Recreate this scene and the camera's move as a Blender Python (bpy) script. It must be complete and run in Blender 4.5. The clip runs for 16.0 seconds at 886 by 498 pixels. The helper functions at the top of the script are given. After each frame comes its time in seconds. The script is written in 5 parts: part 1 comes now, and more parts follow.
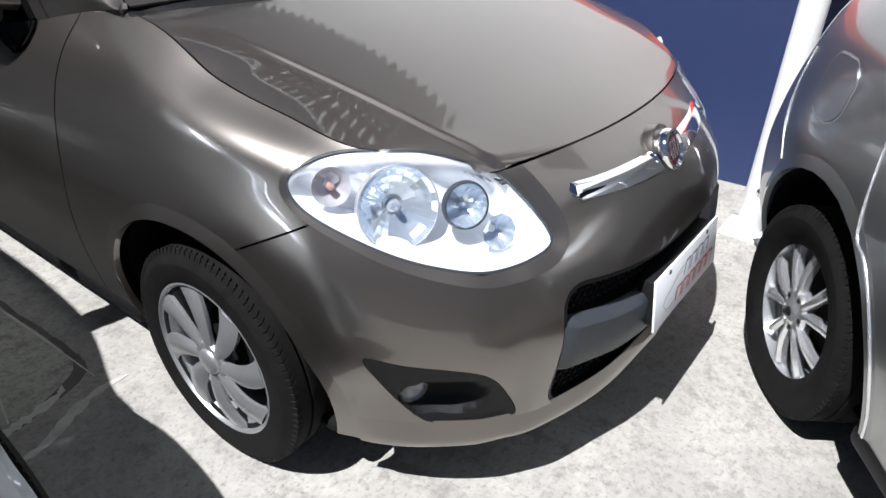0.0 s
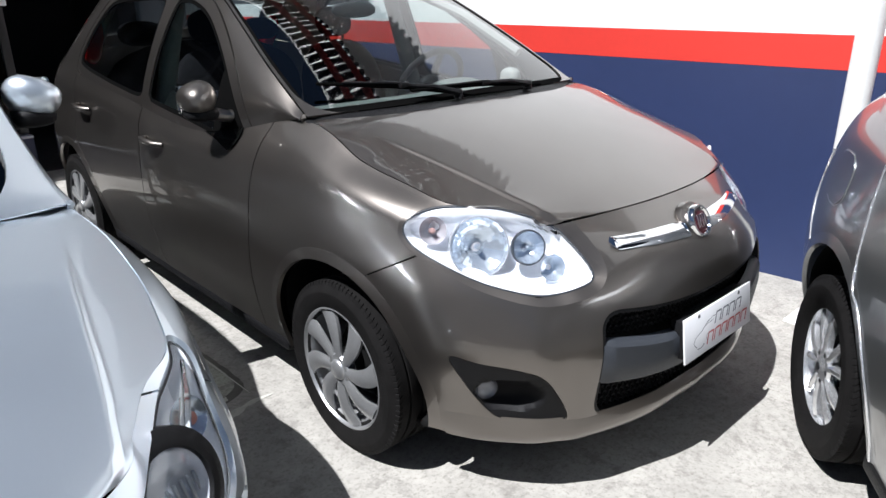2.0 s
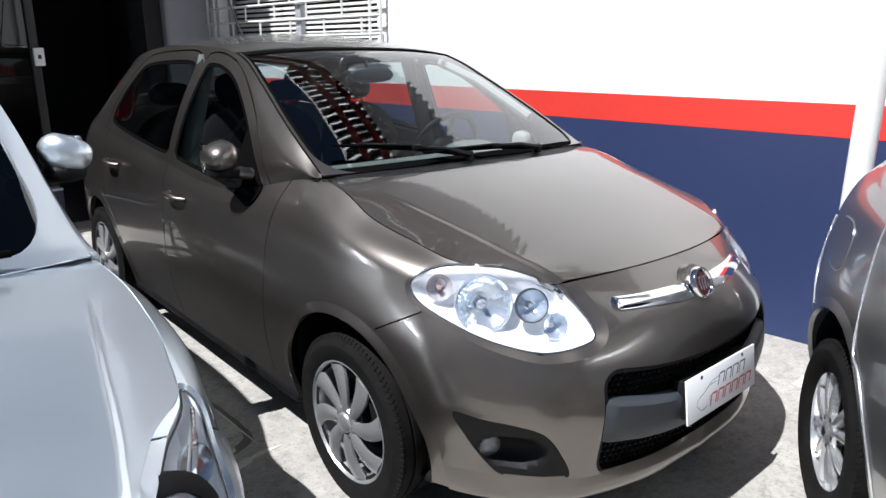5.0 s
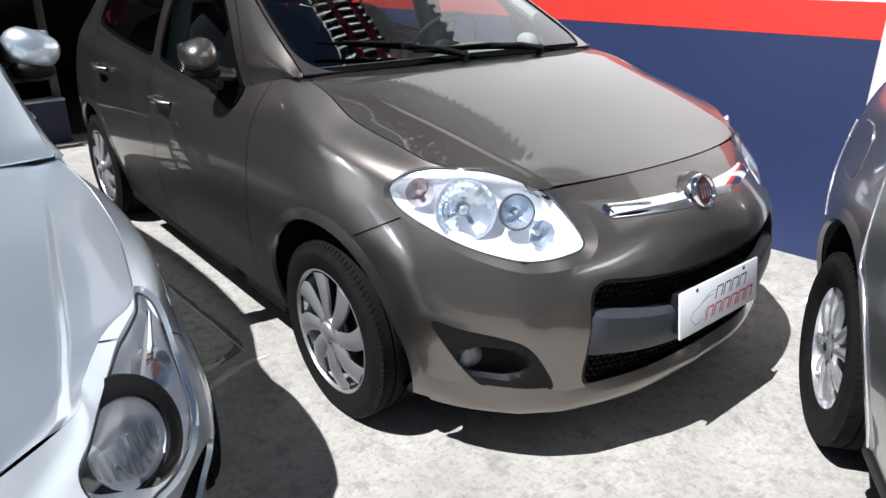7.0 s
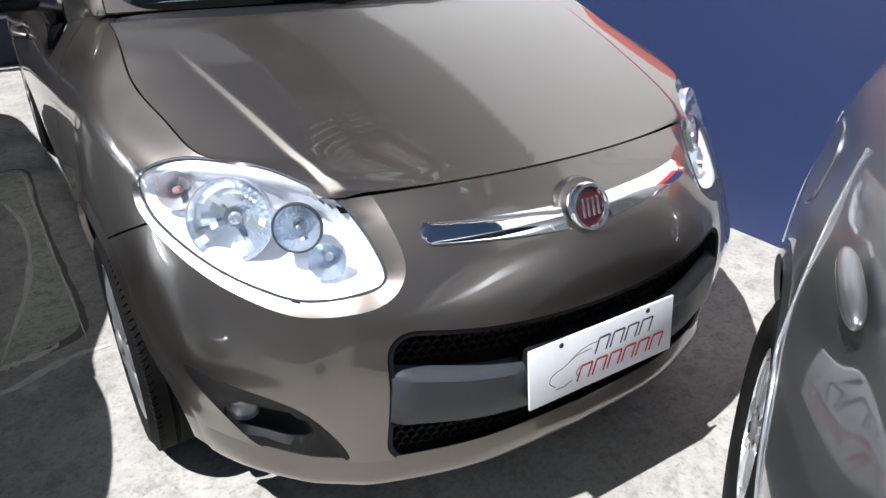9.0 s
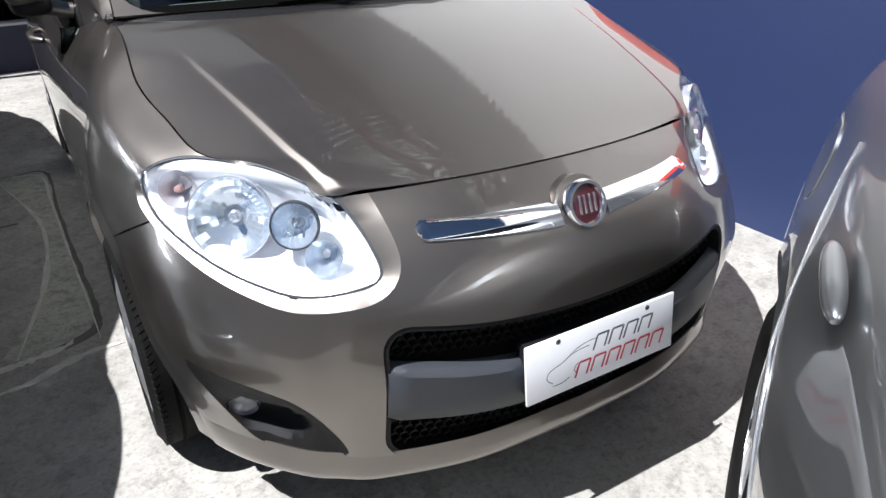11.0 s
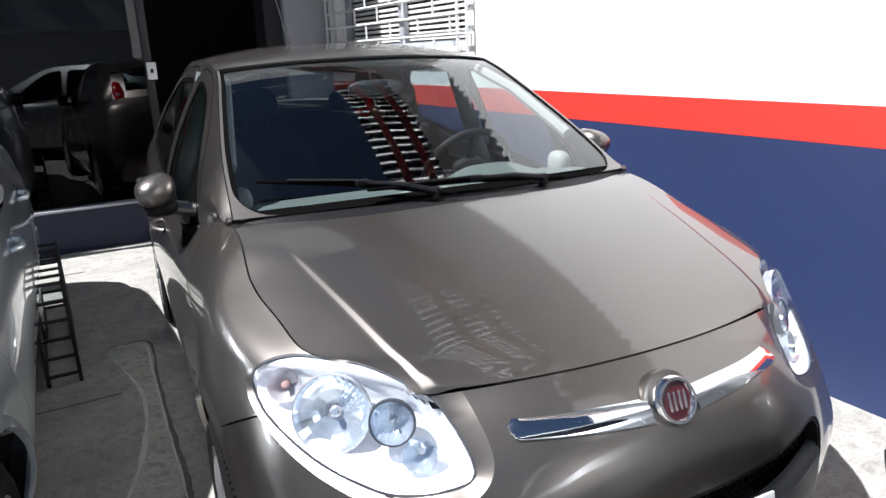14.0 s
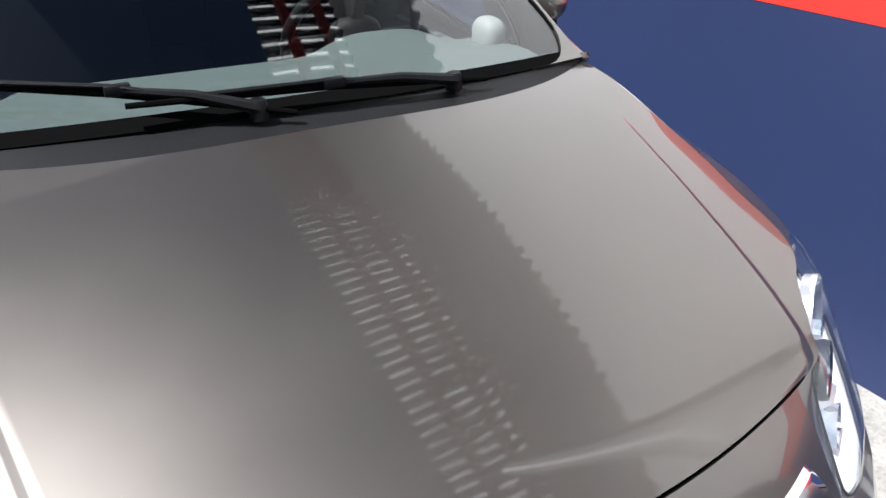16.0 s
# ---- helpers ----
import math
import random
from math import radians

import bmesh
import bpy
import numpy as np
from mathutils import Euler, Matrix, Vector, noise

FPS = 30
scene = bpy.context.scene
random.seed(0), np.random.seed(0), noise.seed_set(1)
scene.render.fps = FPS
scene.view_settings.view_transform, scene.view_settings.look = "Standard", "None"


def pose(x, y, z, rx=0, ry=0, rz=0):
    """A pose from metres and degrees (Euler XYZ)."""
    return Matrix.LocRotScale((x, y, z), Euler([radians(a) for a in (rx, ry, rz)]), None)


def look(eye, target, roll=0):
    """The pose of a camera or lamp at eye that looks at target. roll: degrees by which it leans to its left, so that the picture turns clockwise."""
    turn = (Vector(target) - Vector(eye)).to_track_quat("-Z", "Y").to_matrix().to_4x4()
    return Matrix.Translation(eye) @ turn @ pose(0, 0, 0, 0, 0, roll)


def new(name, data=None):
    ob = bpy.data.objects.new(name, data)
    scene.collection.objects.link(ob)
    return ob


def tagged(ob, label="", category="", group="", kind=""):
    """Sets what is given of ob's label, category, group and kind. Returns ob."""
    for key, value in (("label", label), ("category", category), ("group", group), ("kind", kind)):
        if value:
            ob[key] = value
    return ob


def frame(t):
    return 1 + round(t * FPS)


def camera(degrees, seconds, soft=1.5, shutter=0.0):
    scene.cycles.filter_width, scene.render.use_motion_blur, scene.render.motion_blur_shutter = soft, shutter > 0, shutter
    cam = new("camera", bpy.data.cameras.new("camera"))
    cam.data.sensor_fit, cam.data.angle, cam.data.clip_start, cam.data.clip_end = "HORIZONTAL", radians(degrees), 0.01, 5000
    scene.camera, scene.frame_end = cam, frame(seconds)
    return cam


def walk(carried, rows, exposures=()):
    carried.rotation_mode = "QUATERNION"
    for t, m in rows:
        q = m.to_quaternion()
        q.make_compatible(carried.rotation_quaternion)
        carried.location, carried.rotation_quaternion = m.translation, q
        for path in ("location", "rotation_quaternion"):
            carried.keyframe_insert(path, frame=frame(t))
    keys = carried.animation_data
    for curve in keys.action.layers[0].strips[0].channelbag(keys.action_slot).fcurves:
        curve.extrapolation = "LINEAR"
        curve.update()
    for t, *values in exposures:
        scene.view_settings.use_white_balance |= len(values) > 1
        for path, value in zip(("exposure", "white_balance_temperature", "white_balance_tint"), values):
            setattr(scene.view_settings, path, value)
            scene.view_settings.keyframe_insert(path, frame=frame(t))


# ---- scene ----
cam = camera(65.2, 16.0)
PATH = [
    (0, (-1.483, -0.314, 1.322), (-0.107, 0.699, 0.283), 1.9),
    (0.5, (-1.671, -0.545, 1.333), (-0.275, 0.622, 0.501), 1.6),
    (1, (-1.77, -0.729, 1.334), (-0.471, 0.571, 0.545), -0.7),
    (1.5, (-1.811, -0.747, 1.34), (-0.511, 0.587, 0.612), -1.1),
    (2, (-1.836, -0.748, 1.343), (-0.563, 0.628, 0.645), -0.5),
    (2.5, (-1.852, -0.762, 1.343), (-0.576, 0.627, 0.677), -0.0),
    (3, (-1.86, -0.773, 1.352), (-0.596, 0.632, 0.697), -0.0),
    (3.5, (-1.863, -0.788, 1.37), (-0.587, 0.647, 0.811), 0.0),
    (6, (-1.842, -0.824, 1.342), (-0.574, 0.624, 0.8), 0.1),
    (6.5, (-1.828, -0.832, 1.319), (-0.596, 0.616, 0.699), -0.2),
    (7, (-1.715, -0.815, 1.293), (-0.542, 0.616, 0.533), -0.0),
    (7.5, (-1.372, -0.768, 1.287), (-0.131, 0.504, 0.37), 4.1),
    (8, (-1.08, -0.753, 1.291), (0.061, 0.608, 0.37), 1.5),
    (8.5, (-0.948, -0.74, 1.29), (0.047, 0.715, 0.345), 2.0),
    (11, (-0.882, -0.78, 1.29), (0.021, 0.727, 0.334), 0.1),
    (11.5, (-0.89, -0.768, 1.333), (-0.016, 0.816, 0.481), -1.2),
    (12, (-0.906, -0.773, 1.38), (-0.065, 0.916, 0.716), -2.2),
    (12.5, (-0.92, -0.79, 1.407), (-0.102, 0.949, 0.853), -2.6),
    (13, (-0.927, -0.795, 1.407), (-0.114, 0.949, 0.862), -2.5),
    (13.5, (-0.928, -0.791, 1.408), (-0.122, 0.956, 0.864), -2.5),
    (14, (-0.929, -0.791, 1.406), (-0.122, 0.954, 0.852), -2.4),
    (14.5, (-0.929, -0.793, 1.402), (-0.099, 0.956, 0.901), -1.2),
    (15, (-0.872, -0.672, 1.37), (-0.101, 1.022, 0.639), -1.5),
    (15.5, (-0.595, -0.365, 1.335), (0.182, 1.274, 0.491), 0.5),
    (16, (-0.385, -0.076, 1.403), (0.477, 1.408, 0.376), 1.6),
]
walk(cam, [(t, look(eye, target, roll)) for t, eye, target, roll in PATH], [(0, 0.90, 6000, 10), (8.5, 0.94, 6000, 10), (13.5, 1.20, 6000, 10), (16, 1.08, 6000, 10)])

# ---- light ----
SUN = Vector((-0.49, 0.03, 0.87)).normalized()
world = bpy.data.worlds.new("world")
scene.world = world
world.use_nodes = True
sky = world.node_tree.nodes.new("ShaderNodeTexSky")
sky.sky_type, sky.sun_disc = "NISHITA", False
sky.sun_elevation, sky.sun_rotation = math.asin(SUN.z), math.atan2(SUN.x, SUN.y)
sky.dust_density, sky.air_density = 0.4, 1.0
world.node_tree.links.new(sky.outputs[0], world.node_tree.nodes["Background"].inputs[0])
world.node_tree.nodes["Background"].inputs[1].default_value = 0.018
sun = new("sun", bpy.data.lights.new("sun", "SUN"))
sun.data.energy, sun.data.angle, sun.data.color = 5.0, radians(0.53), (1.0, 0.965, 0.92)
sun.matrix_world = look(SUN * 12, (0, 0, 0))


# ---- materials ----
def mat(name, colour, rough=0.5, metal=0.0, coat=0.0, vary=0.0, scale=30.0, bump=0.0, fine=0.0, rvary=0.0, tint=None):
    """A surface with grain at two scales: colour, roughness and relief."""
    m = bpy.data.materials.new(name)
    m.use_nodes = True
    nt = m.node_tree
    n, link = nt.nodes, nt.links.new
    b = n["Principled BSDF"]
    b.inputs["Base Color"].default_value = (*colour, 1)
    b.inputs["Roughness"].default_value = rough
    b.inputs["Metallic"].default_value = metal
    b.inputs["Coat Weight"].default_value = coat
    b.inputs["Coat Roughness"].default_value = 0.03
    if not (vary or bump or fine or rvary):
        return m
    tc = n.new("ShaderNodeTexCoord")
    big = n.new("ShaderNodeTexNoise")
    big.inputs["Scale"].default_value, big.inputs["Detail"].default_value = scale, 6.0
    small = n.new("ShaderNodeTexNoise")
    small.inputs["Scale"].default_value, small.inputs["Detail"].default_value = scale * 11, 3.0
    link(tc.outputs["Object"], big.inputs["Vector"])
    link(tc.outputs["Object"], small.inputs["Vector"])
    if vary:
        mix = n.new("ShaderNodeMath")
        mix.operation = "MULTIPLY_ADD"
        mix.inputs[1].default_value, mix.inputs[2].default_value = 0.35, 0.0
        link(small.outputs["Fac"], mix.inputs[0])
        add = n.new("ShaderNodeMath")
        add.operation = "MULTIPLY_ADD"
        add.inputs[1].default_value = 0.65
        link(big.outputs["Fac"], add.inputs[0])
        link(mix.outputs[0], add.inputs[2])
        ramp = n.new("ShaderNodeMapRange")
        ramp.inputs["From Min"].default_value, ramp.inputs["From Max"].default_value = 0.3, 0.7
        link(add.outputs[0], ramp.inputs["Value"])
        c = n.new("ShaderNodeMix")
        c.data_type = "RGBA"
        dark = tint or tuple(v * (1 - vary) for v in colour)
        c.inputs["A"].default_value = (*dark, 1)
        c.inputs["B"].default_value = (*(min(1, v * (1 + vary * 0.6)) for v in colour), 1)
        link(ramp.outputs[0], c.inputs["Factor"])
        link(c.outputs["Result"], b.inputs["Base Color"])
    if rvary:
        r = n.new("ShaderNodeMapRange")
        r.inputs["To Min"].default_value, r.inputs["To Max"].default_value = rough - rvary, rough + rvary
        link(big.outputs["Fac"], r.inputs["Value"])
        link(r.outputs[0], b.inputs["Roughness"])
    if bump or fine:
        bp = n.new("ShaderNodeBump")
        bp.inputs["Strength"].default_value, bp.inputs["Distance"].default_value = 1.0, bump or fine
        link((big if bump else small).outputs["Fac"], bp.inputs["Height"])
        link(bp.outputs[0], b.inputs["Normal"])
    return m


def pane(name, tint, gloss=1.0, ior=1.5):
    """A clear sheet: what lies behind shows through, tinted, under a mirror film."""
    m = bpy.data.materials.new(name)
    m.use_nodes = True
    n, link = m.node_tree.nodes, m.node_tree.links.new
    n.remove(n["Principled BSDF"])
    clear, shine, mix, lw, pw, fr = (n.new(k) for k in ("ShaderNodeBsdfTransparent", "ShaderNodeBsdfGlossy", "ShaderNodeMixShader", "ShaderNodeLayerWeight", "ShaderNodeMath", "ShaderNodeMath"))
    clear.inputs[0].default_value = (*tint, 1)
    shine.inputs["Color"].default_value, shine.inputs["Roughness"].default_value = (gloss, gloss, gloss, 1), 0.0
    f0 = 1.8 * ((ior - 1) / (ior + 1)) ** 2
    lw.inputs["Blend"].default_value = 0.5
    pw.operation, fr.operation = "POWER", "MULTIPLY_ADD"
    pw.inputs[1].default_value = 4.5
    fr.inputs[1].default_value, fr.inputs[2].default_value = 1 - f0, f0
    link(lw.outputs["Facing"], pw.inputs[0])
    link(pw.outputs[0], fr.inputs[0])
    link(fr.outputs[0], mix.inputs[0])
    link(clear.outputs[0], mix.inputs[1])
    link(shine.outputs[0], mix.inputs[2])
    link(mix.outputs[0], n["Material Output"].inputs[0])
    return m


def car_paint(name, colour, metal, rough):
    """Metallic lacquer: fine flakes under a clear coat."""
    m = mat(name, colour, rough, metal, 1.0)
    n, link = m.node_tree.nodes, m.node_tree.links.new
    tc, fl, mr = n.new("ShaderNodeTexCoord"), n.new("ShaderNodeTexNoise"), n.new("ShaderNodeMapRange")
    fl.inputs["Scale"].default_value, fl.inputs["Detail"].default_value = 3.0, 8.0
    mr.inputs["To Min"].default_value, mr.inputs["To Max"].default_value = rough - 0.06, rough + 0.06
    link(tc.outputs["Object"], fl.inputs["Vector"])
    link(fl.outputs["Fac"], mr.inputs["Value"])
    link(mr.outputs[0], n["Principled BSDF"].inputs["Roughness"])
    return m


M = dict(
    taupe=car_paint("taupe_paint", (0.180, 0.163, 0.148), 0.97, 0.37),
    silver=car_paint("silver_paint", (0.80, 0.87, 0.94), 0.92, 0.33),
    grey=car_paint("grey_paint", (0.26, 0.27, 0.28), 0.97, 0.38),
    black_paint=car_paint("black_paint", (0.012, 0.013, 0.016), 0.0, 0.3),
    under=mat("black_underbody", (0.008, 0.008, 0.008), 0.9),
    trim=mat("black_plastic", (0.009, 0.009, 0.010), 0.45, fine=0.0006, scale=120),
    band=mat("grey_plastic", (0.030, 0.034, 0.042), 0.45, fine=0.0004, scale=160),
    rubber=mat("tyre_rubber", (0.010, 0.0095, 0.0095), 0.7, vary=0.35, scale=25, fine=0.0008),
    seal=mat("rubber_seal", (0.004, 0.004, 0.004), 0.6),
    chrome=mat("chrome", (0.92, 0.92, 0.93), 0.05, 1.0),
    satin=mat("satin_silver", (0.46, 0.465, 0.475), 0.34, 0.75, 0.3, vary=0.12, scale=12),
    alloy=mat("polished_alloy", (0.80, 0.81, 0.83), 0.2, 0.85),
    lampbody=mat("lamp_aluminium", (0.93, 0.94, 0.97), 0.30, 0.30),
    mirror=mat("lamp_reflector", (0.82, 0.89, 0.98), 0.14, 0.80),
    smoke=mat("grey_bowl", (0.66, 0.66, 0.70), 0.25, 0.6),
    dark_bowl=mat("dark_lamp_bowl", (0.22, 0.22, 0.24), 0.25, 0.7),
    side_mirror_glass=mat("mirror_glass", (0.85, 0.87, 0.88), 0.02, 1.0),
    amber=mat("amber_bulb", (0.30, 0.12, 0.10), 0.25),
    pale_bulb=mat("pale_bulb", (0.42, 0.26, 0.24), 0.25),
    lens=pane("lamp_lens", (0.96, 0.98, 1.0)),
    red_lens=mat("red_tail_lens", (0.55, 0.01, 0.012), 0.12, coat=1.0),
    glass=pane("car_glass", (0.66, 0.73, 0.72), 1.0, 1.62),
    dark_glass=pane("tinted_glass", (0.55, 0.60, 0.62), 1.0, 1.52),
    privacy_glass=pane("privacy_glass", (0.035, 0.04, 0.045), 1.0, 1.52),
    dash=mat("grey_dashboard", (0.115, 0.132, 0.128), 0.6, vary=0.15, scale=40, fine=0.0006),
    cloth=mat("dark_seat_cloth", (0.007, 0.007, 0.009), 0.9, vary=0.3, scale=80),
    light_trim=mat("light_interior_trim", (0.30, 0.30, 0.29), 0.7, vary=0.08),
    white=mat("white_plate", (0.82, 0.83, 0.86), 0.35, coat=0.3, vary=0.04, scale=8),
    ink=mat("dark_print", (0.05, 0.06, 0.09), 0.4),
    red_ink=mat("red_print", (0.42, 0.02, 0.03), 0.4),
    badge_red=mat("deep_red_enamel", (0.055, 0.006, 0.012), 0.2, coat=1.0),
)

for key in ("seal", "trim", "under", "dash", "cloth", "rubber"):
    M[key].node_tree.nodes["Principled BSDF"].inputs["Specular IOR Level"].default_value = {"seal": 0.0, "trim": 0.14}.get(key, 0.08)


# ---- meshes ----
def thing(name, label, category, at=None, group=""):
    ob = new(name)
    if at is not None:
        ob.matrix_world = at
    return tagged(ob, label, category, group)


def solid(name, verts, faces, material, parent=None, label="", smooth=True):
    me = bpy.data.meshes.new(name)
    me.from_pydata([tuple(map(float, v)) for v in verts], [], [tuple(map(int, f)) for f in faces])
    me.materials.append(material)
    if smooth:
        me.polygons.foreach_set("use_smooth", [True] * len(me.polygons))
    ob = new(name, me)
    if parent is not None:
        ob.parent = parent
    if label:
        ob["label"] = label
    return ob


def part(name, bm, material, parent=None, label="", smooth=True):
    me = bpy.data.meshes.new(name)
    bm.to_mesh(me)
    bm.free()
    me.materials.append(material)
    if smooth:
        me.polygons.foreach_set("use_smooth", [True] * len(me.polygons))
        me.set_sharp_from_angle(angle=radians(38))
    ob = new(name, me)
    if parent is not None:
        ob.parent = parent
    if label:
        ob["label"] = label
    return ob


def box(x0, x1, y0, y1, z0, z1, bevel=0.0, seg=2, bm=None):
    own = bm is None
    bm = bm or bmesh.new()
    got = bmesh.ops.create_cube(bm, size=1, matrix=Matrix.LocRotScale(((x0 + x1) / 2, (y0 + y1) / 2, (z0 + z1) / 2), None, (x1 - x0, y1 - y0, z1 - z0)))
    if bevel:
        edges = list({e for v in got["verts"] for e in v.link_edges})
        bmesh.ops.bevel(bm, geom=edges, offset=bevel, segments=seg, affect="EDGES", profile=0.5)
    return bm


def cr(P, t):
    """A smooth curve through the rows of P, at t in 0 .. len(P) - 1."""
    P = np.asarray(P, float)
    t = np.clip(np.asarray(t, float), 0, len(P) - 1 - 1e-9)
    i = t.astype(int)
    f = (t - i).reshape((-1,) + (1,) * (P.ndim - 1))
    Q = np.concatenate([2 * P[:1] - P[1:2], P, 2 * P[-1:] - P[-2:-1]])
    a, b, c, d = Q[i], Q[i + 1], Q[i + 2], Q[i + 3]
    return 0.5 * (2 * b + (c - a) * f + (2 * a - 5 * b + 4 * c - d) * f ** 2 + (3 * b - a - 3 * c + d) * f ** 3)


def loop2(points, n=12):
    """A closed smooth outline through a few points."""
    P = np.asarray(points, float)
    k = len(P)
    Q = np.concatenate([P[-2:], P, P[:3]])
    return cr(Q, 2 + np.linspace(0, k, n * k, endpoint=False))


def away(P, poly):
    """Signed distance of 2D points to a closed outline, negative inside."""
    A, B = poly, np.roll(poly, -1, 0)
    best, inside = np.full(len(P), 1e9), np.zeros(len(P), bool)
    for a, b in zip(A, B):
        d = b - a
        L = d @ d
        if L < 1e-14:
            continue
        h = np.clip(((P - a) @ d) / L, 0, 1)
        best = np.minimum(best, np.linalg.norm(P - a - h[:, None] * d, axis=1))
        crossing = (a[1] > P[:, 1]) != (b[1] > P[:, 1])
        with np.errstate(divide="ignore", invalid="ignore"):
            inside ^= crossing & (P[:, 0] < (b[0] - a[0]) * (P[:, 1] - a[1]) / (b[1] - a[1]) + a[0])
    return np.where(inside, -best, best)


def grid(P):
    """Vertices and quads of an array (rows, columns, 3)."""
    r, c = P.shape[:2]
    k = np.arange(r * c).reshape(r, c)
    F = np.stack([k[:-1, :-1], k[:-1, 1:], k[1:, 1:], k[1:, :-1]], -1).reshape(-1, 4)
    return P.reshape(-1, 3), [tuple(f) for f in F]


def clip(mesh, f):
    """The part of a mesh where f, one value a vertex, is positive."""
    V, F = mesh
    f = np.asarray(f, float)
    f = np.where(np.abs(f) < 1e-6, 1e-6, f)
    keep, out, cut, index = f > 0, [], {}, {}
    W = []

    def old(i):
        if i not in index:
            index[i] = len(W)
            W.append(V[i])
        return index[i]

    def edge(i, j):
        k = (i, j) if i < j else (j, i)
        if k not in cut:
            s = f[k[0]] / (f[k[0]] - f[k[1]])
            cut[k] = len(W)
            W.append(V[k[0]] * (1 - s) + V[k[1]] * s)
        return cut[k]
    for q in F:
        ks = [keep[i] for i in q]
        if all(ks):
            out.append(tuple(old(i) for i in q))
        elif any(ks):
            face = []
            for a in range(len(q)):
                i, j = q[a], q[(a + 1) % len(q)]
                if keep[i]:
                    face.append(old(i))
                if keep[i] != keep[j]:
                    face.append(edge(i, j))
            if len(face) > 2:
                out.append(tuple(face))
    return (np.array(W) if W else np.zeros((0, 3))), out


def normals(mesh):
    V, F = mesh
    N = np.zeros_like(V)
    for q in F:
        n = np.cross(V[q[1]] - V[q[0]], V[q[2]] - V[q[0]])
        if len(q) > 3:
            n = n + np.cross(V[q[2]] - V[q[0]], V[q[3]] - V[q[0]])
        for i in q:
            N[i] += n
    return N / np.maximum(np.linalg.norm(N, axis=1), 1e-12)[:, None]


def panel(name, mesh, material, parent, thick=0.012, heart=(0, 1.9, 0.5), lift=0.0, label=""):
    """A sheet with its edges turned in."""
    V, F = mesh
    if not len(F):
        return None
    N = normals(mesh)
    if np.sum(np.einsum("ij,ij->i", N, V - np.array(heart)) > 0) < len(V) / 2:
        F, N = [q[::-1] for q in F], -N
    V = V + N * lift
    once = {}
    for q in F:
        for a in range(len(q)):
            i, j = q[a], q[(a + 1) % len(q)]
            if (j, i) in once:
                del once[(j, i)]
            else:
                once[(i, j)] = 1
    W, faces, low = list(V), list(F), {}
    if thick:
        for i, j in once:
            for k in (i, j):
                if k not in low:
                    low[k] = len(W)
                    W.append(V[k] - N[k] * thick)
            faces.append((j, i, low[i], low[j]))
    ob = solid(name, W, faces, material, parent, label)
    ob.data.set_sharp_from_angle(angle=radians(40))
    return ob


def tube(points, radius, sides=8, closed=False):
    """A round bar along a polyline, as a bmesh."""
    bm = bmesh.new()
    P = [Vector(p) for p in points]
    rings, n = [], len(P)
    for k, p in enumerate(P):
        a = P[(k - 1) % n] if closed or k else p
        b = P[(k + 1) % n] if closed or k < n - 1 else p
        d = (b - a).normalized()
        s = d.cross(Vector((0, 0, 1)))
        s = (s if s.length > 0.05 else d.cross(Vector((1, 0, 0)))).normalized()
        u = s.cross(d)
        r = radius[k] if isinstance(radius, (list, tuple)) else radius
        rings.append([bm.verts.new(p + r * (math.cos(2 * math.pi * i / sides) * s + math.sin(2 * math.pi * i / sides) * u)) for i in range(sides)])
    for k in range(n if closed else n - 1):
        A, B = rings[k], rings[(k + 1) % n]
        for i in range(sides):
            bm.faces.new((A[i], A[(i + 1) % sides], B[(i + 1) % sides], B[i]))
    if not closed:
        bm.faces.new(rings[0][::-1])
        bm.faces.new(rings[-1])
    bmesh.ops.recalc_face_normals(bm, faces=bm.faces)
    return bm


def lathe(profile, m=None, steps=40):
    """Turns (radius, height) pairs round z, then places them by m."""
    bm = bmesh.new()
    rings = []
    for r, h in profile:
        rings.append([bm.verts.new((r * math.cos(2 * math.pi * i / steps), r * math.sin(2 * math.pi * i / steps), h)) for i in range(steps)] if r > 1e-6 else [bm.verts.new((0, 0, h))])
    for A, B in zip(rings, rings[1:]):
        for i in range(steps):
            q = [A[i % len(A)], A[(i + 1) % len(A)], B[(i + 1) % len(B)], B[i % len(B)]]
            q = list(dict.fromkeys(q))
            if len(q) > 2:
                bm.faces.new(q)
    bmesh.ops.recalc_face_normals(bm, faces=bm.faces)
    if m is not None:
        bm.transform(m)
    return bm


def blob(centre, size, m=None, power=2.6, rings=14, steps=24):
    """A rounded cushion form: a superellipsoid."""
    V = []
    for a in np.linspace(-math.pi / 2, math.pi / 2, rings):
        for b in np.linspace(0, 2 * math.pi, steps, endpoint=False):
            e = 2 / power
            s = lambda v: math.copysign(abs(v) ** e, v)
            V.append(Vector((s(math.cos(a)) * s(math.cos(b)) * size[0], s(math.cos(a)) * s(math.sin(b)) * size[1], s(math.sin(a)) * size[2])))
    bm = bmesh.new()
    vs = [bm.verts.new(((m @ v) if m is not None else v) + Vector(centre)) for v in V]
    for r in range(rings - 1):
        for s in range(steps):
            bm.faces.new((vs[r * steps + s], vs[r * steps + (s + 1) % steps], vs[(r + 1) * steps + (s + 1) % steps], vs[(r + 1) * steps + s]))
    bmesh.ops.remove_doubles(bm, verts=bm.verts, dist=1e-5)
    bmesh.ops.recalc_face_normals(bm, faces=bm.faces)
    return bm


